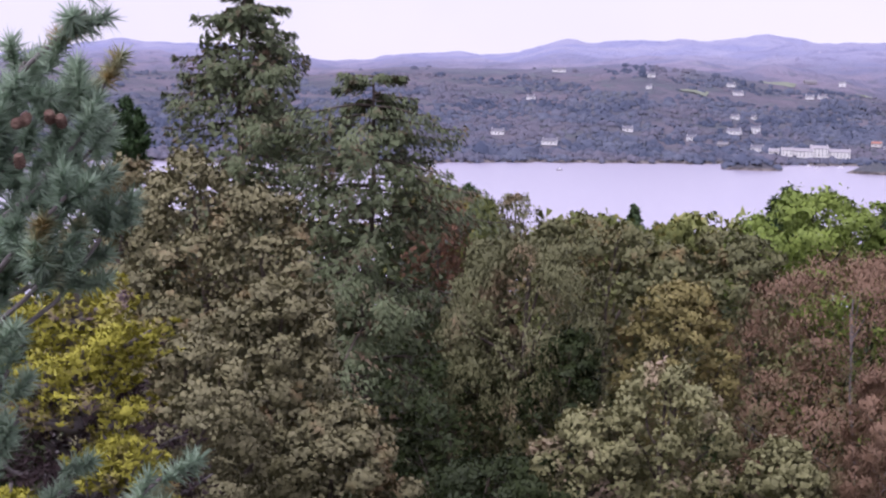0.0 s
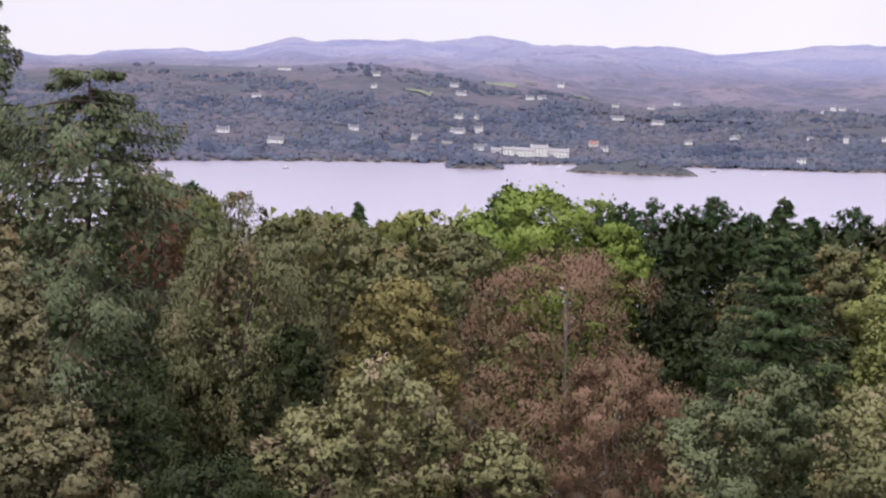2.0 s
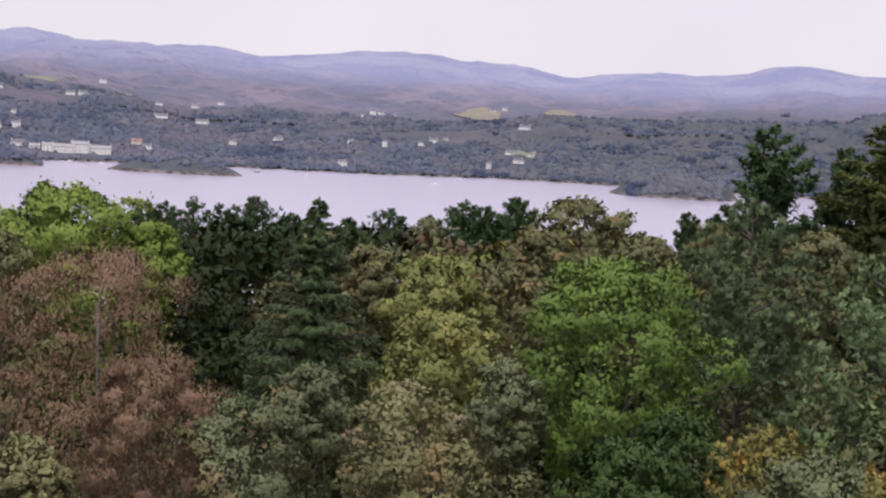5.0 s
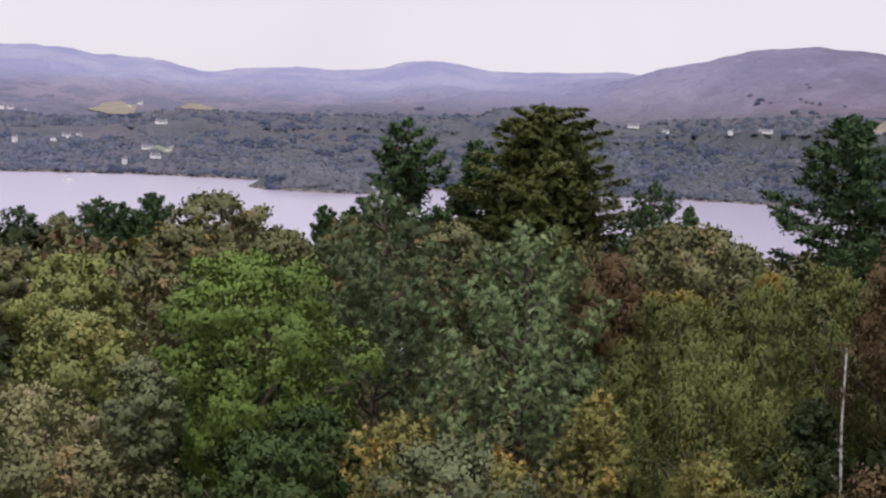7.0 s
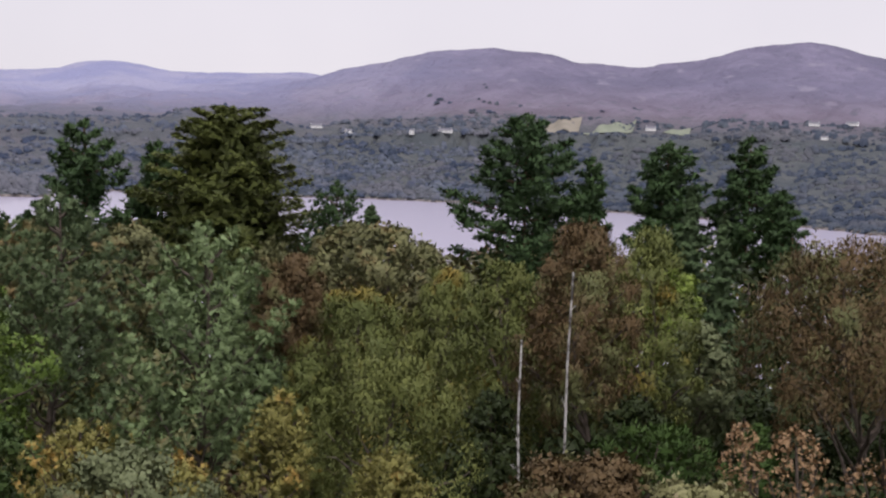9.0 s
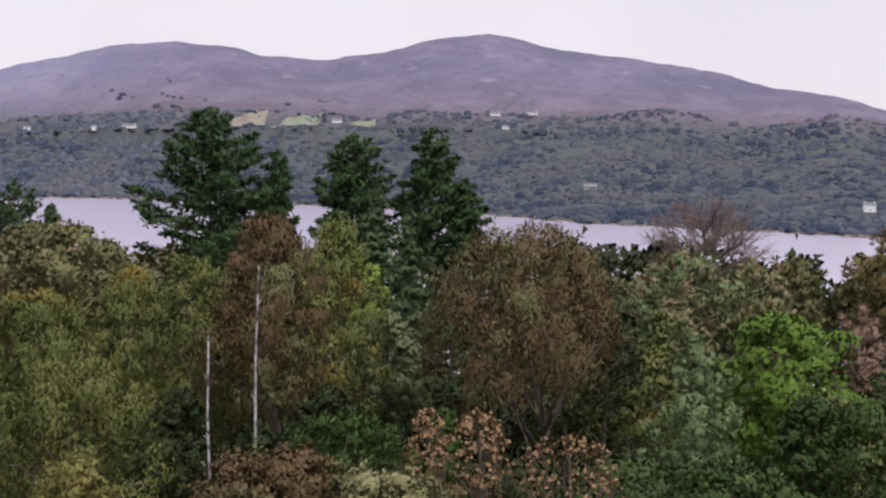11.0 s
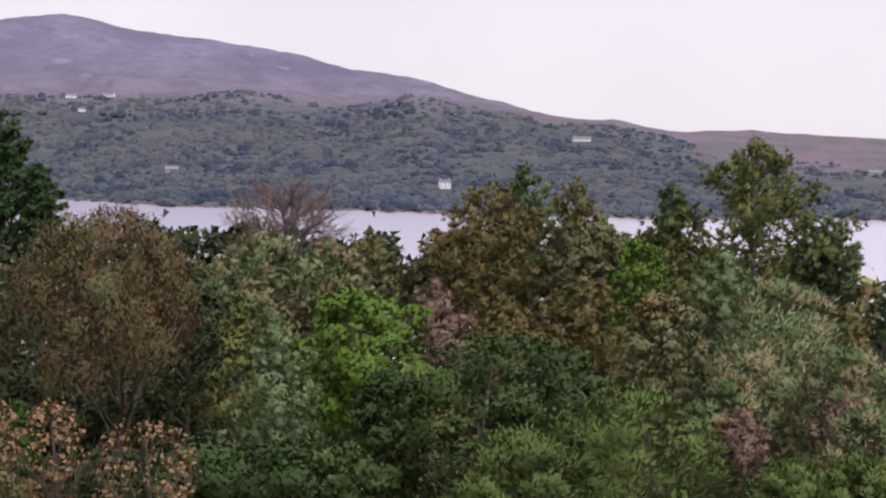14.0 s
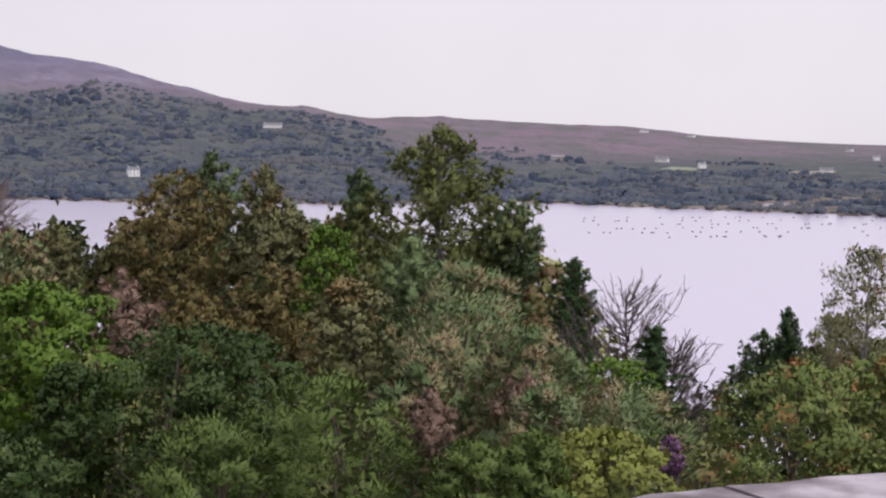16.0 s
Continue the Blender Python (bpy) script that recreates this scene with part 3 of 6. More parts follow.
    mesh_part("trunk", t.mesh("trunk"), bark, root)
    for k in np.argsort(-np.hypot(c[:, 0], c[:, 1]))[:18:6]:
        t = Tubes(5)
        bough(t, k, 0.36, 7)
        mesh_part("limb", t.mesh("limb"), bark, root)
    return root


def conifer(name, label, leaf, az, d, top, wide, deep, leaf_len=0.22, tier=0.42, droop=0.25, group="", limit=26000, aspect=0.42, bark=None, per=9, thick=1.0, shape=0.7, reach=0.3, loose=0.6, heart=0.42, even=0.6, fan=0.19):
    """A spruce or fir: a straight stem with tiers of boughs, each hung with sprays."""
    SEED[0] += 1
    rng = np.random.default_rng(SEED[0])
    base = polar(az, d)
    base.z = land_at(az, d)
    h = top - base.z
    deep = min(deep, h * 0.97)
    root = thing(name, base, label, "conifer tree", group or STANDS.get(name, ""))
    R = wide / 2
    stem = Tubes(4)
    r0 = 0.012 * h + 0.05
    stem.add(bent((0, 0, -0.3), (0, 0, h), rng, 9, 0.006), r0, 0.02)
    P, X, N = [], [], []
    z = h - deep
    while z < h - 0.08:
        u = (z - (h - deep)) / deep
        ln = R * (1 - u) ** shape + 0.07
        for k in range(max(5, int(per * (0.5 + 0.5 * (1 - u))))):
            th = rng.uniform(0, 2 * math.pi)
            l = ln * (rng.uniform(even, 1.05) + (reach * rng.random() if rng.random() < 0.25 else 0))
            m = 6
            s = np.linspace(0, 1, m)
            out = np.array([math.cos(th), math.sin(th), 0])
            zz = z + rng.uniform(-tier, tier) * loose
            p = out[None] * (l * s)[:, None]
            p[:, 2] = np.minimum(zz + l * (0.16 * s - droop * 2.6 * s * s + droop * 1.7 * s ** 3), h)
            stem.add(p, 0.014 + 0.006 * l, 0.006)
            side = np.array([-out[1], out[0], 0])
            cnt = int(thick * (14 + 34 * l / max(R, 0.5) * (wide / 5) ** 0.5))
            q = rng.uniform(0.12, 1, cnt) ** 0.75
            off = rng.normal(size=cnt) * fan * l * (1.1 - q * 0.8)
            pp = np.stack([np.interp(q, s, p[:, j]) for j in range(3)], 1) + side * off[:, None]
            hang = rng.uniform(0, 1, cnt) ** 2 * l * (0.05 + 0.45 * droop)
            pp[:, 2] += rng.normal(size=cnt) * 0.02 * l - np.abs(off) * 0.35 - hang
            P.append(pp)
            X.append(out * 0.7 + side * (np.sign(off) * 0.6)[:, None] + np.array([0, 0, -0.25 - 2.2 * droop]) + 0.3 * rng.normal(size=(cnt, 3)))
            N.append(out * 0.55 + side * (off / (0.15 * l + 1e-6) * 0.3)[:, None] + np.array([0, 0, 0.85]) - np.array([0, 0, 1.0]) * (hang / (l * 0.3))[:, None] + 0.25 * rng.normal(size=(cnt, 3)))
        z += tier * (0.22 + 0.85 * (1 - u))
    P, X, N = np.concatenate(P), np.concatenate(X), np.concatenate(N)
    if len(P) > limit:
        keep = rng.choice(len(P), limit, replace=False)
        P, X, N = P[keep], X[keep], N[keep]
    crown = Leaves()
    vv, ff = leaf_cards(P, X, rng, leaf_len, aspect, unit(N))
    crown.add(vv, ff, np.repeat(N, 3, 0))
    # the twiggy inside round the stem
    k = int(500 + (620 if wide > 5 else 330) * wide)
    ui = 0.9 * rng.uniform(0, 1, k) ** 1.5
    ri = R * (1 - ui) ** shape * heart * np.sqrt(rng.uniform(0.2, 1, k))
    ti = rng.uniform(0, 6.283, k)
    crown.sprays(np.stack([ri * np.cos(ti), ri * np.sin(ti), h - deep + ui * deep], 1), np.stack([np.cos(ti), np.sin(ti), 0 * ti + 0.3], 1), rng, max(leaf_len * 1.6, 0.04 * R))
    mesh_part("crown", crown.mesh(), LEAF[leaf], root)
    mesh_part("trunk", stem.mesh("trunk"), bark or BARK, root)
    return root


def pine(name, label, leaf, az, d, top, wide, deep, leaf_len=0.1, cover=4.6, cards=9, profile="dome", up=0.45, layer=0.0, spread=0.11,
         bark=None, group="", limit=14000, aspect=0.34, category="pine tree", boughs=0, plate=0.2, sweep=0.0, taper=0.0):
    """A pine or cypress: boughs that sweep out from the stem, each with a plate of needle tufts towards its end.
    layer: how far the boughs and sprays lie in flat layers; plate: size of a plate; sweep: how far the boughs
    rise at their ends; taper: how far their foliage thins to a point."""
    SEED[0] += 1
    rng = np.random.default_rng(SEED[0])
    base = polar(az, d)
    base.z = land_at(az, d)
    h = top - base.z
    deep = min(deep, h * 0.96)
    root = thing(name, base, label, category, group or STANDS.get(name, ""))
    R = wide / 2
    r0 = max(0.06, 0.009 * h + 0.012 * wide)
    tp = bent((0, 0, -0.3), (0, 0, h - deep * 0.08), rng, 9, 0.015)
    leaf_len *= 0.88
    total = int(min(limit * 0.93, cover * 1.3 * wide * deep / (0.42 * leaf_len ** 2 * aspect)))
    nt = total // cards
    nb = boughs or int(np.clip(nt / 15, 16, 70))
    u = (1 - (np.arange(nb) + rng.uniform(0, 1, nb)) / nb) ** 0.85
    th = np.arange(nb) * 2.39996 + rng.uniform(0, 1.0, nb)
    rad = PROFILES[profile](u) * R * np.where(rng.random(nb) < 0.7, rng.uniform(0.8, 1.06, nb), rng.uniform(0.3, 0.75, nb))
    tips = np.stack([rad * np.cos(th), rad * np.sin(th), h - deep + u * deep * 0.99 - leaf_len], 1)
    tips[0] = (0, 0, h - leaf_len)
    t = Tubes(4)
    t.add(tp, r0, r0 * 0.12)
    paths = []
    for k in range(nb):
        z0 = float(np.clip(tips[k, 2] - up * rad[k] - 0.15, 0.12 * h, h - deep * 0.1))
        a = np.array([np.interp(z0, tp[:, 2], tp[:, q]) for q in range(3)])
        p = bent(a, tips[k], rng, 6, 0.05, -0.06 - sweep)
        paths.append(p)
        if k % 2 == 0 and k > 6:
            t.add(p, r0 * 0.26, r0 * 0.04)
        elif k in (2, 4, 6):
            lt = Tubes(4)
            lt.add(p, r0 * 0.3, r0 * 0.05)
            mesh_part("limb", lt.mesh("limb"), bark or BARK, root)
    paths = np.array(paths)
    wgt = (0.25 * R + rad) ** 1.2
    bi = rng.choice(nb, nt, p=wgt / wgt.sum())
    q = rng.uniform(0.1, 1, nt) ** (0.42 + 0.35 * taper) * 5
    i = np.minimum(q.astype(int), 4)
    f = (q - i)[:, None]
    c = paths[bi, i] * (1 - f) + paths[bi, i + 1] * f
    ln = np.linalg.norm(paths[bi, 5] - paths[bi, 0], axis=1)[:, None]
    flat = np.array([1, 1, 0.8 * (1 - layer) + 0.12])
    off = rng.normal(size=(nt, 3)) * flat
    c = c + off * spread * (0.35 * R + 0.65 * ln) * (1.15 + 0.2 * taper - (0.5 + 0.65 * taper) * q[:, None] / 5)
    out = unit(c * np.array([1, 1, 0]) + 1e-6)
    v = unit(rng.normal(size=(nt, cards, 3)) * np.array([1, 1, 1 - 0.75 * layer]))
    ax = unit(v + (0.65 * out + np.array([0, 0, 0.7 - 0.3 * layer]))[:, None]).reshape(-1, 3)
    size = leaf_len * rng.uniform(0.75, 1.3, (nt, 1, 1))
    pos = (c[:, None] + ax.reshape(nt, cards, 3) * size * 0.5).reshape(-1, 3)
    facing = np.repeat(0.6 * off + 0.5 * out + np.array([0, 0, 0.45 + 0.35 * layer]), cards, 0) + 0.35 * ax + 0.2 * rng.normal(size=ax.shape)
    vv, ff = leaf_cards(pos, ax, rng, leaf_len, aspect, unit(facing))
    crown = Leaves()
    crown.add(vv, ff, np.repeat(facing, 3, 0))
    # the close twigs of each plate, and of the crown's middle
    ki = np.repeat(np.arange(nb), max(10, 1300 // nb))
    pr = plate * (0.3 * R + 0.6 * rad) * rng.uniform(0.8, 1.25, nb)
    kw = unit(rng.normal(size=(len(ki), 3)))
    kp = paths[ki, 4] + kw * (pr[ki] * rng.uniform(0.2, 0.95, len(ki)))[:, None] * np.array([1, 1, 0.75 - 0.5 * layer])
    crown.sprays(kp, kw + np.array([0, 0, 0.4]), rng, leaf_len * 1.45, 0.3)
    k = 800
    ui = rng.uniform(0, 0.8, k)
    ri = PROFILES[profile](ui) * R * 0.5 * np.sqrt(rng.uniform(0, 1, k))
    ti = rng.uniform(0, 6.283, k)
    crown.sprays(np.stack([ri * np.cos(ti), ri * np.sin(ti), h - deep + ui * deep * 0.9], 1), np.stack([np.cos(ti), np.sin(ti), 0 * ti + 0.5], 1), rng, leaf_len * 1.7, 0.3)
    mesh_part("crown", crown.mesh(), LEAF[leaf], root)
    mesh_part("trunk", t.mesh("trunk"), bark or BARK, root)
    return root


def bare(name, label, az, d, top, wide, deep, material, fan=0.9, levels=4, group=""):
    """A dead tree: limbs that fork again and again."""
    SEED[0] += 1
    rng = np.random.default_rng(SEED[0])
    base = polar(az, d)
    base.z = land_at(az, d)
    h = top - base.z
    root = thing(name, base, label, "dead tree" if levels > 2 else "birch tree", group)
    stem, twigs = Tubes(5), Tubes(3)
    r0 = 0.016 * deep + 0.04 if levels > 2 else 0.05
    if levels <= 2:
        twigs = stem
    stem.add(bent((0, 0, -0.3), (0, 0, h * 0.99 - deep * 0.1), rng, 9, 0.02 if levels > 2 else 0.008), r0, 0.02)

    def fork(p, way, ln, r, k):
        q = p + way * ln
        twigs.add(bent(p, q, rng, 4, 0.08, -0.05), r, r * 0.5)
        if k:
            for j in range(4 if fan > 1 else 3):
                w = unit(way + rng.normal(size=3) * 0.42 + np.array([0, 0, 0.12]))
                fork(p + (q - p) * rng.uniform(0.45, 1.0), w, ln * rng.uniform(0.45, 0.68), r * 0.56, k - 1)

    for k in range((44 if fan > 0.57 else 34) if levels > 2 else 4):
        s = rng.uniform(0, 1)
        th = rng.uniform(0, 2 * math.pi)
        p = np.array([0, 0, h - deep + s * deep * 0.75])
        way = unit(np.array([math.cos(th) * fan, math.sin(th) * fan, 0.75]))
        fork(p, way, wide * 0.30 * (1.1 - 0.6 * s), r0 * (0.38 if fan > 1 else 0.25), levels - 1)
    mesh_part("trunk", stem.mesh("trunk"), material, root)
    if levels > 2:
        mesh_part("branchwork", twigs.mesh("branchwork"), material, root)
    return root


def withered(name, label, az, d, top, wide, deep, material, lean=0.0):
    """A dead conifer: long thin boughs that sweep out and up from the stem, set with short twigs."""
    SEED[0] += 1
    rng = np.random.default_rng(SEED[0])
    base = polar(az, d)
    base.z = land_at(az, d)
    h = top - base.z
    root = thing(name, base, label, "dead tree")
    root.rotation_euler.z = -radians(az)
    stem = Tubes(5)
    tp = bent((0, 0, -0.3), (lean * 0.5, 0, h - 0.2 * deep), rng, 9, 0.008)
    stem.add(tp, 0.012 * h + 0.04, 0.012)
    mesh_part("trunk", stem.mesh("trunk"), material, root)
    twigs = Tubes(3)
    s = np.linspace(0, 1, 6)
    for k in range(100):
        u = rng.uniform(0, 1)
        z = h - deep + u * deep * 0.79
        a = np.array([np.interp(z, tp[:, 2], tp[:, q]) for q in range(3)])
        th = rng.uniform(0, 6.283)
        out = unit(np.array([math.cos(th) + lean * 0.6, math.sin(th), 0]))
        l = wide * 0.5 * (1.05 - 0.75 * u) * rng.uniform(0.55, 1.1)
        rise = rng.uniform(0.25, 0.6)
        p = a + out * (l * s)[:, None] + np.array([0, 0, 1.0]) * (l * (rise * s + 0.55 * s * s))[:, None]
        p[1:] += rng.normal(size=(5, 3)) * 0.02 * l
        p[:, 2] -= np.maximum(p[:, 2] - h, 0) * 0.7
        twigs.add(p, 0.02, 0.007)
        for j in range(11):
            q = rng.uniform(0.25, 0.98) * 5
            i = min(int(q), 4)
            b = p[i] + (p[i + 1] - p[i]) * (q - i)
            way = unit(unit(p[i + 1] - p[i]) + rng.normal(size=3) * 0.55 + np.array([0, 0, 0.2]))
            twigs.add(bent(b, b + way * l * rng.uniform(0.12, 0.32), rng, 3, 0.08), 0.009, 0.004)
    mesh_part("branchwork", twigs.mesh("branchwork"), material, root)
    return root


# ---- the wood below the tower ----

def plant_sallow(az, d, top, wide, deep):
    return grow("willow_tree", "grey-brown sallow tree with dense small dull leaves", "tree", "sallow", az, d, top, wide, deep, leaf_len=0.0034 * d, aspect=0.75, profile='dome', clump=0.16, limit=21000, cover=3)


def plant_goldcy(az, d, top, wide, deep):
    return pine("golden_cypress", "golden-yellow cypress bush with brown bare patches", "gold_cypress", az, d, top, wide, deep, leaf_len=0.00429 * d, profile='dome', limit=30000, cover=7.0, up=0.15, layer=0.75, cards=12, boughs=70, plate=0.26, spread=0.13, aspect=0.45, category='conifer shrub', bark=BARK_GREY)


def plant_deadcy(az, d, top, wide, deep):
    return pine("cypress_shrub", "brown bare cypress bush below golden sprays", "dead", az, d, top, wide, deep, leaf_len=0.0045 * d, profile='dome', limit=15000, up=0.1, layer=0.7, boughs=60, category='conifer shrub', bark=BARK_GREY)


def plant_bigspruce(az, d, top, wide, deep):
    return conifer("spruce_tree", "tall dark spruce with drooping, partly browned boughs", "spruce", az, d, top, wide, deep, leaf_len=0.0040 * d, thick=9.0, limit=56000, tier=0.66, droop=0.24, loose=0.5, per=8, shape=0.62, reach=0.3, aspect=0.38, fan=0.13, heart=0.66)


def plant_spruceright(az, d, top, wide, deep):
    return conifer("spruce_tree", "dark spruce with drooping, partly browned boughs", "spruce", az, d, top, wide, deep, leaf_len=0.0040 * d, thick=9.0, limit=48000, tier=0.66, droop=0.27, loose=0.6, per=8, shape=0.4, reach=0.8, aspect=0.38, fan=0.13, heart=0.66)


def plant_pinesmall(az, d, top, wide, deep):
    return pine("pine_tree", "dark green pine with tufted needles", "pine", az, d, top, wide, deep, leaf_len=0.00429 * d, profile='tall')


def plant_birchdroop(az, d, top, wide, deep):
    return grow("birch_tree", "grey-green birch with hanging twigs", "birch tree", "birch", az, d, top, wide, deep, leaf_len=0.0036 * d, profile='round', clump=0.2, mode='hang', aspect=0.32, droop=1.6, limit=20000)


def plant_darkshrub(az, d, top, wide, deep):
    return grow("holly_bush", "dark green shrub with shade of taller trees in its leaf colour", "shrub", "dark", az, d, top, wide, deep, leaf_len=0.00357 * d, profile='dome', clump=0.22, limit=6841)


def plant_redtree(az, d, top, wide, deep):
    return grow("rowan_tree", "reddish-brown tree in autumn leaf", "tree", "red", az, d, top, wide, deep, leaf_len=0.00357 * d, profile='round', clump=0.2, limit=5864, mode='hang', aspect=0.32, droop=0.8)


def plant_birchgreen(az, d, top, wide, deep):
    return grow("birch_tree", "olive-green birch with fine hanging leaves", "birch tree", "birch_green", az, d, top, wide, deep, leaf_len=0.0036 * d, profile='dome', clump=0.2, mode='hang', aspect=0.32, droop=1.3, limit=14000)


def plant_pinefar(az, d, top, wide, deep):
    return pine("pine_tree", "dark green pine standing above the water", "pine", az, d, top, wide, deep, leaf_len=0.0028 * d, profile='dome', limit=8000)


def plant_birchsparse(az, d, top, wide, deep):
    return grow("birch_tree", "thin grey birch with sparse leaves", "birch tree", "birch", az, d, top, wide, deep, leaf_len=0.00321 * d, core=0, profile='tall', clump=0.17, mode='hang', aspect=0.32, droop=1.0, limit=2540, cover=0.9)


def plant_greybirch(az, d, top, wide, deep):
    return grow("birch_tree", "grey-leaved birch with pale upright stems", "birch tree", "birch", az, d, top, wide, deep, leaf_len=0.00321 * d, core=0.5, profile='tall', clump=0.2, mode='hang', aspect=0.36, droop=1.0, limit=7000, bark=BARK_GREY)


def plant_oliveround(az, d, top, wide, deep):
    return grow("oak_tree", "olive-green oak with some brown leaves", "tree", "olive", az, d, top, wide, deep, leaf_len=0.00357 * d, profile='dome', clump=0.2, limit=6841)


def plant_sprucesmall(az, d, top, wide, deep):
    return conifer("spruce_tree", "small dark green spruce with a pointed top", "young_spruce", az, d, top, wide, deep, leaf_len=0.00357 * d, thick=5.0, limit=14000, tier=0.5, droop=0.09, per=11, shape=0.9, reach=0.05, loose=0.15, aspect=0.32)


def plant_oaktree(az, d, top, wide, deep):
    return grow("oak_tree", "brownish-olive oak with an uneven crown", "tree", "olive", az, d, top, wide, deep, leaf_len=0.00357 * d, profile='round', clump=0.19, limit=7820)


def plant_creamshrub(az, d, top, wide, deep):
    return grow("spindle_shrub", "pale olive shrub with cream withered leaves", "shrub", "cream", az, d, top, wide, deep, leaf_len=0.00393 * d, profile='dome', clump=0.2, limit=9775)


def plant_oliveshrub(az, d, top, wide, deep):
    return grow("broom_shrub", "low olive-green shrub below the tower", "shrub", "cream", az, d, top, wide, deep, leaf_len=0.00393 * d, profile='dome', clump=0.2, limit=5864)


def plant_goldentree(az, d, top, wide, deep):
    return grow("hazel_tree", "golden-olive autumn tree with a pointed crown", "tree", "golden", az, d, top, wide, deep, leaf_len=0.00357 * d, profile='dome', clump=0.18, limit=11729)


def plant_limetree(az, d, top, wide, deep):
    return grow("lime_tree", "fresh yellow-green broadleaf tree with rounded crown", "tree", "lime", az, d, top, wide, deep, leaf_len=0.00357 * d, profile='round', clump=0.19, limit=15000)


def plant_rusttree(az, d, top, wide, deep):
    return grow("beech_tree", "rust-brown tree with thin autumn leaves", "tree", "rust", az, d, top, wide, deep, leaf_len=0.0028 * d, profile='round', clump=0.15, mode='hang', aspect=0.34, droop=0.7, limit=36000, bark=BARK_GREY, stem=0.45, tips=0.2)


def plant_firtree(az, d, top, wide, deep):
    return conifer("fir_tree", "deep green pointed fir with upswept boughs", "fir", az, d, top, wide, deep, leaf_len=0.00393 * d, thick=6.0, limit=34000, tier=0.5, droop=0.09, per=15, shape=0.95, reach=0.0, loose=0.1, aspect=0.26, even=0.85, fan=0.13)


def plant_pinedark(az, d, top, wide, deep):
    return pine("pine_tree", "broad dark green pine with a rounded head", "pine", az, d, top, wide, deep, leaf_len=0.0028 * d, profile='dome', limit=15000, layer=0.5, plate=0.28, taper=0.5, bark=BARK_RED)


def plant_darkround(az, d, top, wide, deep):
    return grow("holly_tree", "dark green broadleaf tree with gap shade in its leaf colour", "tree", "dark", az, d, top, wide, deep, leaf_len=0.00357 * d, profile='dome', clump=0.22, limit=4887)


def plant_yellowtree(az, d, top, wide, deep):
    return grow("hazel_tree", "green hazel with yellow turning leaves", "tree", "yellow", az, d, top, wide, deep, leaf_len=0.00357 * d, profile='dome', clump=0.18, limit=10751)


def plant_willowshrub(az, d, top, wide, deep):
    return grow("willow_shrub", "rounded willow bush with grey-green leaves", "shrub", "willow", az, d, top, wide, deep, leaf_len=0.00357 * d, profile='dome', clump=0.21, limit=7820)


def plant_yellowgreenshrub(az, d, top, wide, deep):
    return grow("hazel_shrub", "yellow-green bush with turning leaves", "shrub", "olive", az, d, top, wide, deep, leaf_len=0.00393 * d, profile='dome', clump=0.2, limit=7820)


def plant_ashtree(az, d, top, wide, deep):
    return grow("ash_tree", "full green ash tree with feathery leaf clusters", "tree", "ash", az, d, top, wide, deep, leaf_len=0.00393 * d, profile='round', clump=0.145, limit=26000, cover=3.2)


def plant_pinebush(az, d, top, wide, deep):
    return pine("pine_tree", "dense green pine with upright tufts", "pine_mid", az, d, top, wide, deep, leaf_len=0.0044 * d, cards=24, aspect=0.24, boughs=58, spread=0.085, profile='dome', limit=32000, up=0.7)


def plant_bluepine(az, d, top, wide, deep):
    return pine("pine_tree", "broad blue-green pine with upright tufts", "bluish", az, d, top, wide, deep, leaf_len=0.0046 * d, cards=26, aspect=0.22, boughs=58, spread=0.085, profile='dome', limit=38000, up=0.9)


def plant_pinetall(az, d, top, wide, deep):
    return pine("pine_tree", "tall green pine with an open crown", "pine", az, d, top, wide, deep, leaf_len=0.00429 * d, profile='dome', limit=17000, boughs=46, plate=0.28, layer=0.45, taper=0.6, bark=BARK_RED)


def plant_monterey(az, d, top, wide, deep):
    return conifer("cypress_tree", "spreading dark cypress with layered sprays", "cypress", az, d, top, wide, deep, leaf_len=0.0040 * d, thick=7.0, limit=46000, tier=0.72, droop=-0.07, per=13, shape=0.42, reach=0.25, loose=0.35, aspect=0.36, fan=0.13, heart=0.62)


def plant_orangeshrub(az, d, top, wide, deep):
    return pine("azalea_shrub", "yellow and orange turning shrub", "amber", az, d, top, wide, deep, leaf_len=0.00429 * d, profile='dome', limit=6000, up=0.9, spread=0.15, category='shrub')


def plant_shrub(az, d, top, wide, deep):
    return grow("evergreen_shrub", "dense green evergreen shrub with upright shoots", "shrub", "shrub", az, d, top, wide, deep, leaf_len=0.00393 * d, profile='dome', clump=0.18, limit=8797)


def plant_birchbrown(az, d, top, wide, deep):
    return grow("birch_tree", "brown-leaved birch with white stems", "birch tree", "brown", az, d, top, wide, deep, leaf_len=0.0034 * d, skirt=0.0, profile='dome', clump=0.18, mode='hang', aspect=0.32, droop=1.6, limit=19000)


def plant_bigpine(az, d, top, wide, deep):
    return pine("pine_tree", "massive dark green pine with spreading limbs", "pine", az, d, top, wide, deep, leaf_len=0.00429 * d, profile='dome', limit=34000, up=0.2, layer=0.7, boughs=64, plate=0.32, spread=0.12, taper=0.7, bark=BARK_RED)


def plant_layerpine(az, d, top, wide, deep):
    return pine("pine_tree", "dark pine with layered boughs and a bare stem", "pine", az, d, top, wide, deep, leaf_len=0.00429 * d, profile='dome', limit=19000, up=0.15, layer=0.7, boughs=44, plate=0.32, spread=0.12, taper=0.7, bark=BARK_RED)


def plant_limetree2(az, d, top, wide, deep):
    return grow("lime_tree", "small light green broadleaf tree", "tree", "lime", az, d, top, wide, deep, leaf_len=0.00357 * d, profile='round', clump=0.22, limit=3910)


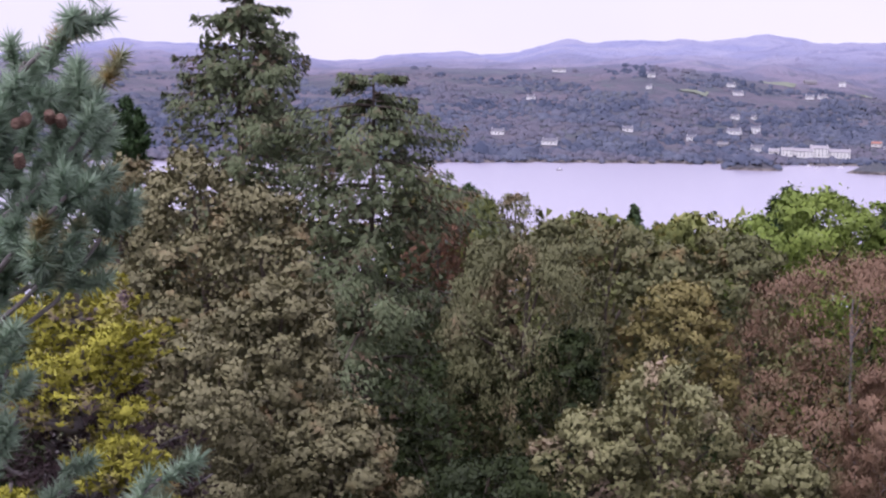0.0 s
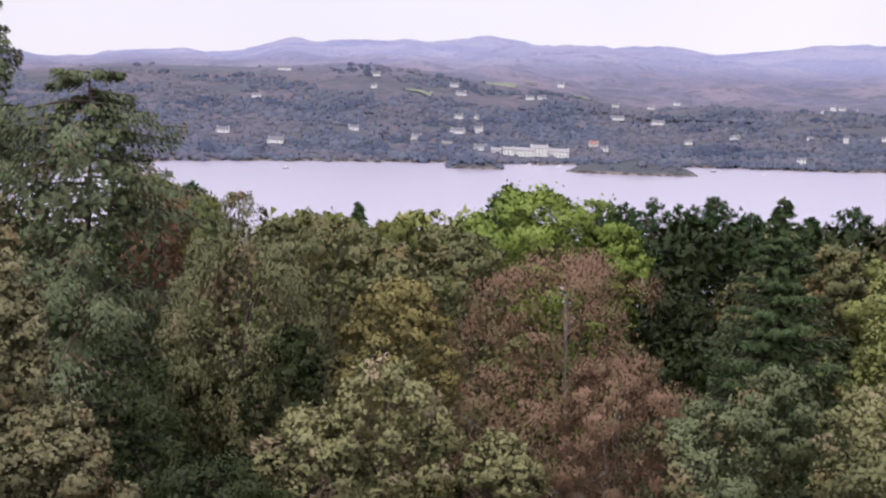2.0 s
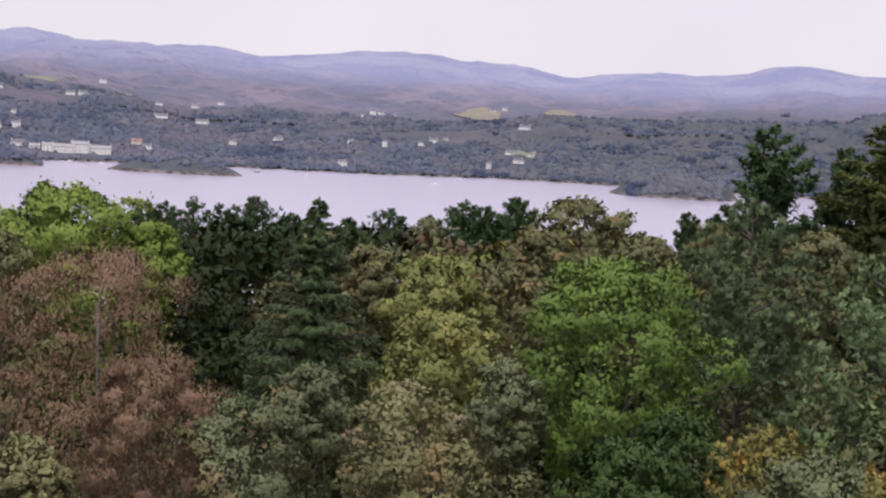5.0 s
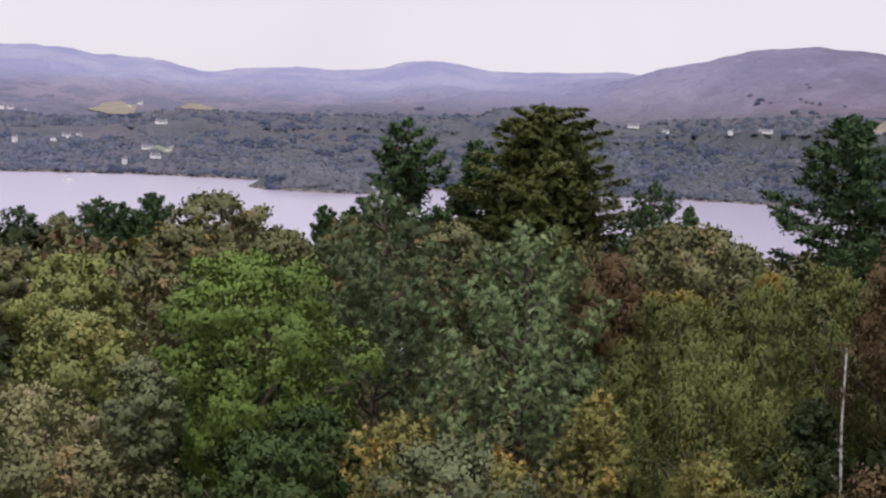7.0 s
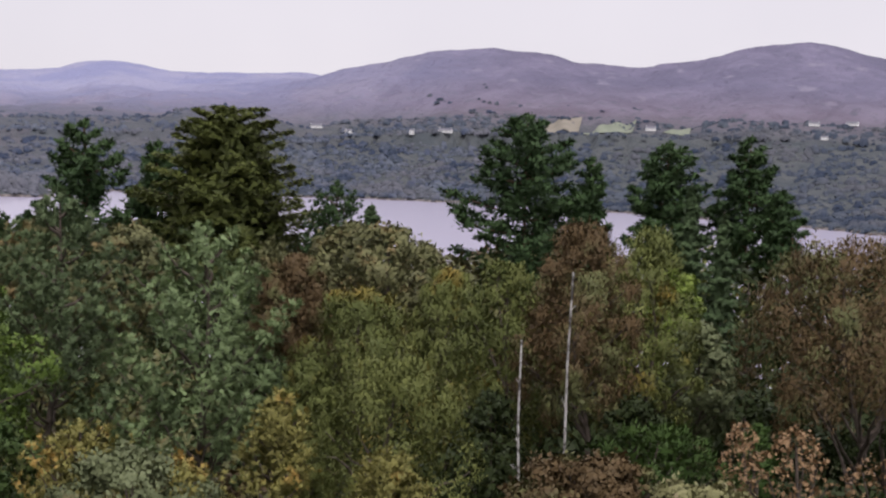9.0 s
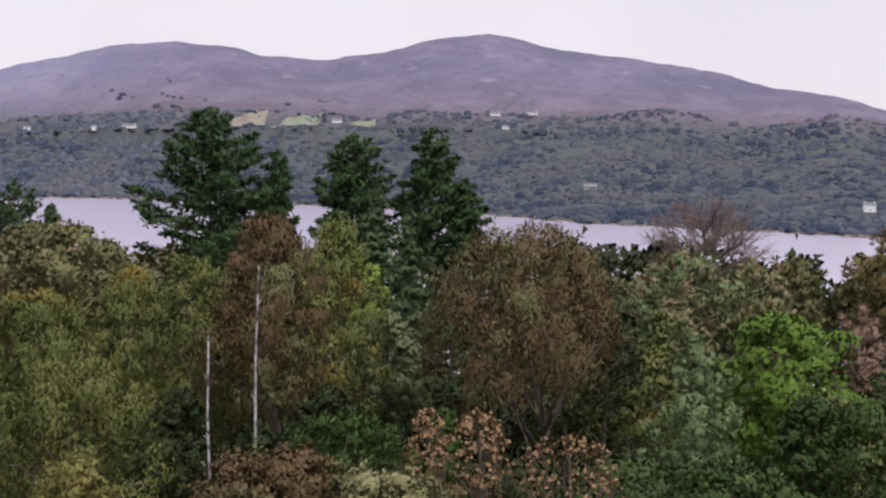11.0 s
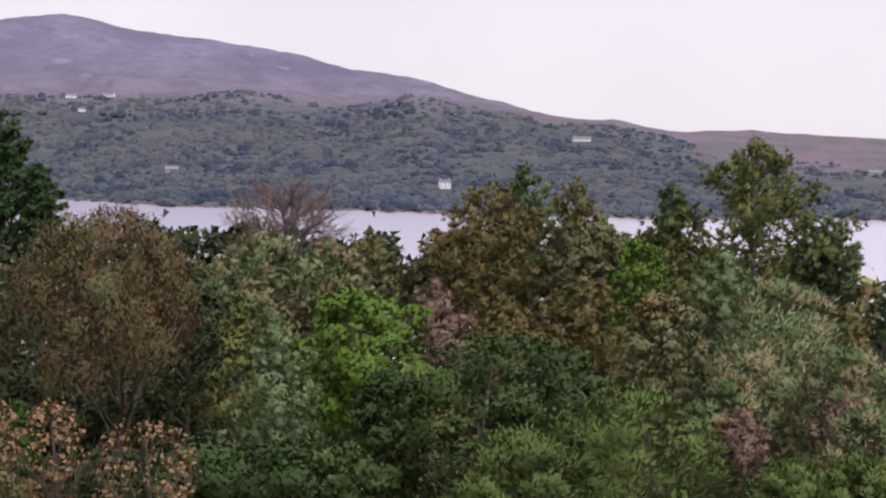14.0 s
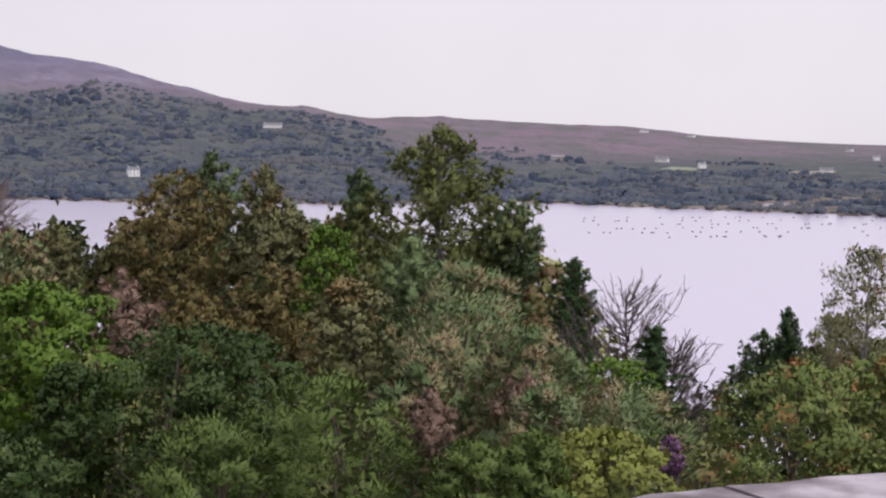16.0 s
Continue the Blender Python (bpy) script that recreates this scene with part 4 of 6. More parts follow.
def plant_pinkshrub(az, d, top, wide, deep):
    return grow("spirea_shrub", "pinkish-brown withered shrub below the tower", "shrub", "brown", az, d, top, wide, deep, leaf_len=0.00357 * d, profile='dome', clump=0.2, limit=6841)


def plant_pinespread(az, d, top, wide, deep):
    return pine("pine_tree", "low spreading pine with a flat olive top", "gorse", az, d, top, wide, deep, leaf_len=0.00464 * d, profile='dome', limit=12650, up=0.3, layer=0.4)


def plant_pinebush2(az, d, top, wide, deep):
    return pine("pine_tree", "dull green pine with open boughs", "olive", az, d, top, wide, deep, leaf_len=0.00464 * d, profile='dome', limit=8625, up=0.5)


def plant_brownpine(az, d, top, wide, deep):
    return pine("pine_tree", "pine with orange-brown dying needles", "pine_brown", az, d, top, wide, deep, leaf_len=0.00429 * d, profile='dome', limit=11500)


def plant_pinegreen(az, d, top, wide, deep):
    return pine("pine_tree", "green pine with tufted needles", "pine_mid", az, d, top, wide, deep, leaf_len=0.00429 * d, profile='tall', limit=6900)


def plant_laurel(az, d, top, wide, deep):
    return grow("laurel_bush", "bright green glossy laurel bush", "shrub", "laurel", az, d, top, wide, deep, leaf_len=0.0046 * d, profile='round', clump=0.24, limit=9000, aspect=0.7, lobe=0.36, tips=0.03)


def plant_youngtree(az, d, top, wide, deep):
    return grow("alder_sapling", "slender light green young tree", "tree", "birch_green", az, d, top, wide, deep, leaf_len=0.00357 * d, core=0.6, profile='cone', clump=0.3, limit=3420, cover=1.6)


def plant_bluebush(az, d, top, wide, deep):
    return pine("pine_shrub", "blue-green bushy young pine tree", "bluish", az, d, top, wide, deep, leaf_len=0.0045 * d, cards=20, aspect=0.24, profile='dome', limit=16000, up=0.8, category='pine shrub')


def plant_orangesap(az, d, top, wide, deep):
    return grow("maple_sapling", "slim orange-brown sapling in autumn leaf", "tree", "orange", az, d, top, wide * 1.1, deep, leaf_len=0.0034 * d, core=0, profile='tall', clump=0.2, limit=800, cover=0.6, tips=0.6, skirt=0.3)


def plant_fernpatch(az, d, top, wide, deep):
    return grow("fern_clump", "bright green bracken in a shaded gap", "fern", "fern", az, d, top, wide, deep, leaf_len=0.00500 * d, profile='dome', clump=0.22, mode='radial', aspect=0.27, limit=3910)


def plant_willowgreen(az, d, top, wide, deep):
    return grow("willow_shrub", "light green willow bush with upright shoots", "shrub", "osier", az, d, top, wide, deep, leaf_len=0.00500 * d, profile='dome', clump=0.2, mode='radial', aspect=0.27, limit=7820)


def plant_tallpine(az, d, top, wide, deep):
    return pine("pine_tree", "tall olive-green pine with bare crooked limbs", "pine_olive", az, d, top, wide, deep, leaf_len=0.00500 * d, profile='dome', limit=26000, cover=7.0, up=0.4, boughs=70, plate=0.28, bark=BARK_GREY)


def plant_laurel2(az, d, top, wide, deep):
    return grow("laurel_bush", "green laurel among darker trees", "shrub", "laurel", az, d, top, wide, deep, leaf_len=0.00357 * d, profile='round', clump=0.24, limit=3910)


def plant_brownpine2(az, d, top, wide, deep):
    return pine("pine_tree", "half-browned pine among green trees", "pine_brown", az, d, top, wide, deep, leaf_len=0.00429 * d, profile='dome', limit=9200)


def plant_pinemix(az, d, top, wide, deep):
    return grow("pine_shrub", "thin pale green shrub with brown dead sprays", "shrub", "gorse", az, d, top, wide, deep, leaf_len=0.00500 * d, profile='dome', clump=0.2, mode='radial', aspect=0.27, limit=9775)


def plant_pinkspray(az, d, top, wide, deep):
    return pine("spirea_shrub", "withered pinkish-brown sprays over a green shrub", "withered", az, d, top, wide, deep, leaf_len=0.00393 * d, profile='dome', limit=2600, up=0.6, category='shrub')


def plant_darkcypress(az, d, top, wide, deep):
    return conifer("cypress_tree", "narrow dark green cypress beside a dead tree", "pine", az, d, top, wide, deep, leaf_len=0.00393 * d, limit=5950, thick=3, tier=0.3, droop=0.05)


def plant_gorse(az, d, top, wide, deep):
    return grow("gorse_bush", "grey-green gorse bush with dry sprigs", "shrub", "gorse", az, d, top, wide, deep, leaf_len=0.00500 * d, profile='dome', clump=0.2, mode='radial', aspect=0.27, limit=7820)


def plant_purple(az, d, top, wide, deep):
    return grow("buddleia_bush", "small bush with purple flowers", "shrub", "purple", az, d, top, wide, deep, leaf_len=0.00357 * d, core=0.6, profile='dome', clump=0.25, limit=1173)


def plant_goldbush(az, d, top, wide, deep):
    return grow("euonymus_bush", "yellow-green clipped evergreen bush", "shrub", "gold_bush", az, d, top, wide, deep, leaf_len=0.00357 * d, profile='dome', clump=0.18, limit=8797)


def plant_berrybush(az, d, top, wide, deep):
    return grow("hawthorn_bush", "yellow-green bush with reddish tips", "shrub", "berry", az, d, top, wide, deep, leaf_len=0.00357 * d, profile='dome', clump=0.17, limit=11729)




plant_sallow(-11.12, 17.0, 51.36, 1.62, 3.53)
plant_sallow(-8.71, 16.5, 51.45, 1.80, 3.51)
plant_sallow(-6.44, 15.5, 51.19, 1.54, 3.01)
plant_sallow(-5.60, 15.0, 50.37, 1.35, 2.07)
plant_sallow(-3.54, 14.5, 49.31, 1.31, 1.16)
plant_sallow(-8.87, 13.5, 50.06, 1.39, 1.62)
plant_goldcy(-12.55, 9.7, 51.07, 1.42, 0.78)
plant_goldcy(-14.50, 9.2, 49.95, 0.50, 0.34)
plant_goldcy(-11.00, 9.3, 50.22, 0.62, 0.26)
plant_goldcy(-9.40, 9.6, 49.78, 0.36, 0.22)
plant_deadcy(-12.00, 10.0, 50.48, 1.55, 1.10)
plant_bigspruce(-7.14, 29.5, 54.45, 8.33, 9.75)
plant_spruceright(-2.6, 27.5, 52.5, 6.2, 7.6)
plant_pinesmall(-11.24, 42.5, 52.18, 1.46, 2.27)
plant_birchdroop(3.05, 25.0, 49.99, 2.30, 2.94)
plant_birchdroop(1.45, 25.5, 49.91, 1.20, 2.82)
plant_darkshrub(4.63, 24.5, 48.62, 1.46, 1.64)
plant_darkshrub(0.42, 25.5, 47.97, 2.71, 2.35)
plant_redtree(-0.23, 46.5, 49.36, 2.14, 2.43)
plant_birchgreen(1.29, 52.5, 49.09, 2.04, 2.23)
plant_birchgreen(-0.55, 75.5, 48.49, 4.29, 2.63)
plant_pinefar(0.87, 75.5, 48.59, 1.87, 2.14)
plant_birchsparse(2.60, 47.5, 49.48, 1.68, 2.27)
plant_oliveround(4.05, 44.5, 48.89, 1.41, 1.18)
plant_sprucesmall(6.82, 62.5, 48.43, 2.20, 2.60)
plant_oliveround(5.17, 58.5, 47.99, 2.69, 1.82)
plant_birchgreen(8.18, 58.5, 47.93, 2.47, 1.64)
plant_oliveround(10.17, 56.5, 47.84, 2.76, 2.07)
plant_oaktree(6.16, 39.5, 49.10, 3.19, 2.67)
plant_oaktree(8.16, 36.5, 48.96, 1.79, 2.04)
plant_darkshrub(1.93, 19.5, 47.73, 2.07, 0.72)
plant_creamshrub(8.04, 21.0, 48.69, 1.76, 1.79)
plant_creamshrub(5.31, 20.5, 48.14, 1.59, 1.19)
plant_oliveshrub(12.23, 19.5, 48.12, 0.94, 0.77)
plant_goldentree(8.36, 25.5, 49.31, 1.86, 2.26)
plant_limetree(13.52, 41.5, 50.00, 4.37, 3.13)
plant_limetree(15.95, 40.5, 49.33, 1.70, 2.27)
plant_pinefar(12.23, 75.5, 48.89, 2.40, 2.88)
plant_oliveround(10.85, 33.5, 49.45, 1.89, 2.12)
plant_rusttree(14.36, 25.5, 49.84, 3.38, 3.99)
plant_rusttree(16.27, 22.5, 48.65, 1.72, 2.04)
plant_firtree(21.84, 33.5, 50.55, 4.44, 5.31)
plant_pinedark(17.36, 66.5, 48.94, 4.37, 6.91)
plant_pinefar(15.54, 72.5, 48.15, 2.99, 3.59)
plant_pinefar(18.34, 70.5, 48.52, 2.70, 5.10)
plant_pinedark(19.54, 72.5, 48.81, 4.30, 3.54)
plant_pinefar(22.90, 75.5, 47.90, 1.60, 2.18)
plant_pinefar(24.39, 72.5, 48.62, 3.84, 3.59)
plant_birchsparse(25.73, 65.5, 48.45, 2.09, 2.67)
plant_pinedark(27.10, 74.5, 49.07, 3.96, 3.51)
plant_pinedark(28.92, 74.5, 49.37, 3.96, 3.67)
plant_pinefar(27.93, 75.5, 48.80, 2.14, 3.27)
plant_oaktree(31.37, 55.5, 49.89, 3.54, 3.22)
plant_oaktree(29.92, 52.5, 48.92, 2.05, 2.05)
plant_darkround(18.34, 42.5, 47.43, 2.66, 2.95)
plant_darkround(43.18, 48.0, 48.11, 4.20, 4.00)
plant_darkround(44.75, 48.0, 46.63, 3.40, 3.40)
plant_oliveround(22.23, 50.5, 47.41, 5.33, 2.84)
plant_oliveround(23.79, 48.5, 48.35, 2.22, 2.05)
plant_yellowtree(26.23, 41.5, 48.75, 2.78, 2.13)
plant_oliveround(28.68, 44.5, 48.31, 3.15, 2.29)
plant_yellowtree(26.66, 35.5, 47.92, 3.39, 2.76)
plant_willowshrub(21.88, 26.5, 47.98, 1.58, 1.34)
plant_willowshrub(19.32, 22.5, 47.99, 2.03, 1.34)
plant_oliveshrub(25.41, 24.5, 48.11, 1.98, 1.53)
plant_yellowgreenshrub(26.64, 20.5, 48.00, 2.60, 0.94)
plant_willowshrub(28.88, 28.5, 47.98, 1.41, 1.61)
plant_ashtree(32.91, 30.5, 49.67, 3.97, 3.86)
plant_pinefar(35.02, 60.5, 49.74, 1.28, 2.03)
plant_oliveround(33.47, 46.5, 49.28, 2.63, 2.30)
plant_pinebush(37.15, 39.5, 51.04, 4.69, 5.04)
plant_bluepine(42.26, 30.5, 50.84, 4.08, 4.27)
plant_pinetall(37.81, 72.5, 53.40, 5.84, 6.80)
plant_pinefar(36.03, 70.5, 49.31, 1.74, 1.74)
plant_monterey(42.85, 66.5, 53.9, 9.3, 7.2)
plant_pinetall(40.43, 69.5, 52.63, 4.18, 5.65)
plant_pinefar(46.75, 62.5, 51.22, 3.29, 3.55)
plant_sprucesmall(48.03, 60.5, 50.39, 2.96, 3.34)
plant_orangeshrub(38.21, 22.5, 48.37, 1.82, 1.28)
plant_orangeshrub(41.41, 20.5, 48.28, 1.73, 0.83)
plant_orangeshrub(45.10, 22.5, 48.84, 1.02, 1.42)
plant_orangeshrub(48.98, 21.5, 48.22, 1.04, 0.78)
plant_willowshrub(40.02, 19.0, 48.40, 1.87, 0.77)
plant_shrub(33.58, 19.5, 48.37, 1.77, 0.82)
plant_shrub(35.10, 24.5, 47.88, 1.55, 1.29)
plant_birchgreen(47.81, 28.5, 49.65, 2.18, 1.96)
plant_birchgreen(49.22, 25.5, 48.85, 2.56, 2.26)
plant_birchgreen(46.07, 27.5, 48.54, 1.16, 2.31)
plant_birchbrown(45.39, 42.5, 49.37, 2.24, 2.47)
plant_oliveround(48.62, 47.5, 49.94, 3.15, 2.45)
plant_oliveround(50.85, 40.5, 49.25, 2.38, 2.10)
plant_bigpine(53.48, 66.5, 54.41, 7.27, 7.20)
plant_pinetall(55.87, 68.5, 52.75, 2.17, 5.07)
plant_bigpine(58.65, 76.5, 53.72, 4.82, 5.82)
plant_layerpine(61.40, 76.5, 54.06, 3.99, 6.49)
plant_layerpine(62.57, 74.5, 51.64, 2.84, 3.87)
plant_sprucesmall(59.41, 57.5, 51.68, 3.01, 4.72)
plant_sprucesmall(60.57, 50.5, 50.89, 2.64, 4.66)
plant_birchbrown(55.66, 31.5, 50.91, 2.32, 3.64)
plant_birchgreen(53.02, 33.5, 49.94, 2.48, 3.42)
plant_birchgreen(57.96, 34.5, 50.75, 2.17, 4.22)
plant_limetree2(58.95, 42.5, 49.45, 1.30, 2.30)
plant_willowshrub(59.92, 36.5, 48.57, 1.66, 2.29)
plant_birchgreen(51.01, 36.5, 49.56, 2.06, 3.35)
plant_darkshrub(57.86, 29.5, 47.72, 1.86, 1.86)
plant_pinkshrub(55.52, 19.5, 48.43, 1.64, 0.78)
plant_darkround(52.63, 30.5, 47.63, 1.40, 2.16)
plant_birchbrown(64.72, 33.5, 50.81, 3.88, 3.36)
plant_birchbrown(66.74, 37.5, 50.07, 1.72, 2.51)
plant_pinespread(70.37, 41.5, 50.12, 4.84, 2.71)
plant_pinespread(72.80, 43.5, 49.83, 2.46, 2.30)
plant_pinebush2(74.42, 50.5, 49.59, 2.31, 2.05)
plant_brownpine(78.56, 48.5, 51.28, 4.39, 3.80)
plant_pinegreen(79.73, 52.5, 51.73, 2.73, 3.87)
plant_pinebush2(81.57, 46.5, 51.51, 2.40, 4.41)
plant_pinebush2(76.63, 50.5, 49.36, 2.13, 2.13)
plant_pinkspray(76.63, 37.5, 49.19, 2.10, 2.00)
plant_pinebush2(73.23, 40.5, 48.98, 2.86, 2.29)
plant_darkround(67.57, 38.5, 48.52, 3.54, 3.54)
plant_laurel(73.82, 27.5, 49.56, 2.41, 2.39)
plant_youngtree(69.60, 24.5, 49.82, 1.03, 1.89)
plant_bluebush(71.01, 22.5, 49.73, 1.66, 2.56)
plant_orangesap(63.26, 18.0, 49.25, 0.63, 0.99)
plant_orangesap(66.46, 17.0, 49.17, 0.95, 0.94)
plant_orangesap(61.45, 21.5, 48.75, 0.52, 1.23)
plant_fernpatch(58.65, 27.5, 47.64, 2.10, 1.19)
plant_fernpatch(62.02, 24.5, 48.28, 0.60, 1.07)
plant_pinkshrub(56.81, 19.5, 48.51, 1.47, 0.80)
plant_shrub(68.87, 20.5, 48.22, 1.87, 0.79)
plant_oliveshrub(60.31, 18.5, 48.48, 1.28, 0.58)
plant_shrub(78.61, 23.5, 49.29, 2.72, 2.48)
plant_shrub(81.03, 24.5, 49.05, 2.24, 2.46)
plant_shrub(75.00, 23.5, 48.79, 1.32, 1.65)
plant_willowgreen(83.85, 21.5, 48.86, 2.26, 1.58)
plant_willowgreen(79.84, 18.5, 48.80, 1.62, 1.01)
plant_shrub(72.24, 19.0, 48.56, 1.98, 0.86)
plant_tallpine(87.97, 46.5, 52.62, 6.32, 6.22)
plant_pinegreen(90.37, 45.5, 50.51, 2.05, 3.00)
plant_pinegreen(85.01, 47.5, 51.39, 1.17, 2.17)
plant_bluebush(86.83, 38.5, 49.90, 2.02, 2.56)
plant_laurel2(83.83, 42.5, 49.72, 1.50, 2.62)
plant_brownpine2(81.82, 38.5, 49.18, 2.99, 2.72)
plant_oliveround(84.65, 34.5, 49.01, 1.94, 2.18)
plant_brownpine2(79.20, 38.5, 48.61, 2.30, 1.91)
plant_pinemix(88.81, 32.5, 49.51, 2.60, 3.00)
plant_pinemix(88.82, 29.5, 49.08, 3.90, 3.28)
plant_pinemix(91.16, 27.5, 48.83, 1.90, 2.37)
plant_pinemix(87.06, 27.5, 48.29, 1.64, 1.92)
plant_pinedark(92.67, 58.5, 47.99, 2.42, 4.14)
plant_oliveround(47.33, 50.5, 49.86, 2.30, 2.74)
plant_oliveround(39.39, 52.5, 49.46, 3.16, 2.97)
plant_oaktree(36.76, 52.5, 49.24, 2.42, 2.88)
plant_oliveround(46.91, 52.5, 49.43, 2.78, 2.60)
plant_oliveround(49.76, 50.5, 49.28, 2.68, 2.15)
plant_pinebush2(44.49, 54.5, 49.34, 2.69, 2.78)
plant_pinebush2(36.26, 46.5, 50.05, 3.18, 2.86)
plant_oliveround(82.29, 44.5, 50.09, 2.30, 2.76)
plant_pinebush2(84.02, 44.5, 49.82, 2.13, 2.43)
plant_oliveround(86.23, 50.5, 49.04, 2.50, 2.50)
plant_pinebush2(88.67, 50.5, 48.69, 2.86, 2.15)
plant_pinegreen(82.60, 47.5, 50.36, 2.84, 3.48)
plant_brownpine2(84.21, 47.5, 50.02, 2.35, 3.15)
plant_pinedark(16.40, 70.5, 48.46, 3.65, 4.14)
plant_pinefar(20.80, 72.5, 48.18, 2.80, 3.36)
plant_pinefar(25.82, 70.5, 48.46, 2.75, 3.15)
plant_pinkspray(90.99, 26.8, 48.34, 1.57, 1.00)
plant_pinkspray(87.47, 26.5, 48.02, 1.20, 0.88)
plant_darkcypress(95.54, 35.5, 48.04, 1.75, 2.6)
plant_laurel2(94.33, 28.5, 48.17, 1.70, 2.20)
plant_gorse(94.52, 24.5, 48.29, 2.23, 1.80)
plant_gorse(91.72, 24.5, 48.26, 1.72, 1.81)
plant_purple(96.01, 21.5, 48.12, 0.36, 0.45)
plant_goldbush(93.79, 17.5, 48.86, 1.46, 0.90)
plant_willowgreen(91.30, 17.0, 48.95, 0.85, 0.95)
plant_willowgreen(89.10, 18.5, 48.53, 1.10, 0.84)
plant_berrybush(100.59, 25.5, 48.57, 2.89, 2.19)
plant_berrybush(103.26, 26.5, 48.57, 1.80, 2.34)
plant_pinefar(99.32, 46.5, 46.82, 2.10, 2.95)
plant_pinefar(100.18, 45.5, 47.56, 0.95, 2.52)
plant_greybirch(102.87, 36.5, 49.74, 2.36, 3.98)
plant_greybirch(101.80, 38.5, 48.01, 1.72, 2.65)


# ---- houses, fields and boats across the water ----
WALLS = {"white": solid_material("white_render", (0.82, 0.81, 0.81), (0.90, 0.89, 0.88), 0.8, bump=0.05),
         "grey": solid_material("grey_stonework", (0.30, 0.29, 0.30), (0.42, 0.40, 0.41), 1.2, bump=0.2),
         "red": solid_material("weathered_white_render", (0.62, 0.58, 0.56), (0.74, 0.70, 0.68), 0.8, bump=0.05),
         "cream": solid_material("cream_render", (0.82, 0.80, 0.77), (0.90, 0.88, 0.85), 0.8, bump=0.05)}
ROOFS = {"white": solid_material("slate", (0.16, 0.16, 0.19), (0.26, 0.25, 0.29), 2.0),
         "grey": solid_material("old_slate", (0.22, 0.21, 0.23), (0.30, 0.29, 0.31), 2.0),
         "red": solid_material("red_roof", (0.36, 0.17, 0.14), (0.46, 0.24, 0.19), 2.0),
         "cream": solid_material("pale_slate", (0.36, 0.34, 0.37), (0.46, 0.43, 0.46), 2.0)}
GLASS = bpy.data.materials.new("window_glass")
gb = nodes_of(GLASS)[1]
gb.inputs["Base Color"].default_value, gb.inputs["Roughness"].default_value = (0.10, 0.11, 0.13, 1), 0.1
CLEARINGS = []
HOUSE_LABEL = {"white": "white rendered house with a slate roof among trees", "grey": "grey stone house with a slate roof among trees",
               "red": "pale house with a red roof by the shore", "cream": "long cream hotel wing with a pale slate roof by the shore"}


def box(x0, x1, y0, y1, z0, z1):
    bm = bmesh.new()
    bmesh.ops.create_cube(bm, size=1)
    for v in bm.verts:
        v.co = ((x0 + x1) / 2 + v.co.x * (x1 - x0), (y0 + y1) / 2 + v.co.y * (y1 - y0), (z0 + z1) / 2 + v.co.z * (z1 - z0))
    return bm


def gable_body(w, dp, hw, rise):
    bm = bmesh.new()
    a = [bm.verts.new(p) for p in ((-w / 2, -dp / 2, -1.5), (-w / 2, dp / 2, -1.5), (-w / 2, dp / 2, hw), (-w / 2, 0, hw + rise), (-w / 2, -dp / 2, hw))]
    b = [bm.verts.new((w / 2, v.co.y, v.co.z)) for v in a]
    bm.faces.new(a)
    bm.faces.new(b[::-1])
    for k in range(5):
        bm.faces.new((a[k], b[k], b[(k + 1) % 5], a[(k + 1) % 5]))
    bmesh.ops.recalc_face_normals(bm, faces=bm.faces)
    return bm


def gable_roof(w, dp, hw, rise, t=0.25, over=0.35):
    bm = bmesh.new()
    k = rise / (dp / 2)
    prof = [(-dp / 2 - over, hw - over * k), (0, hw + rise), (dp / 2 + over, hw - over * k)]
    ring = prof + [(y, z + t) for y, z in reversed(prof)]
    a = [bm.verts.new((-w / 2 - over, y, z + 0.02)) for y, z in ring]
    b = [bm.verts.new((w / 2 + over, y, z + 0.02)) for y, z in ring]
    for q in (a, b):
        bm.faces.new((q[0], q[1], q[4], q[5]))
        bm.faces.new((q[1], q[2], q[3], q[4]))
    for i in range(6):
        bm.faces.new((a[i], b[i], b[(i + 1) % 6], a[(i + 1) % 6]))
    bmesh.ops.recalc_face_normals(bm, faces=bm.faces)
    return bm


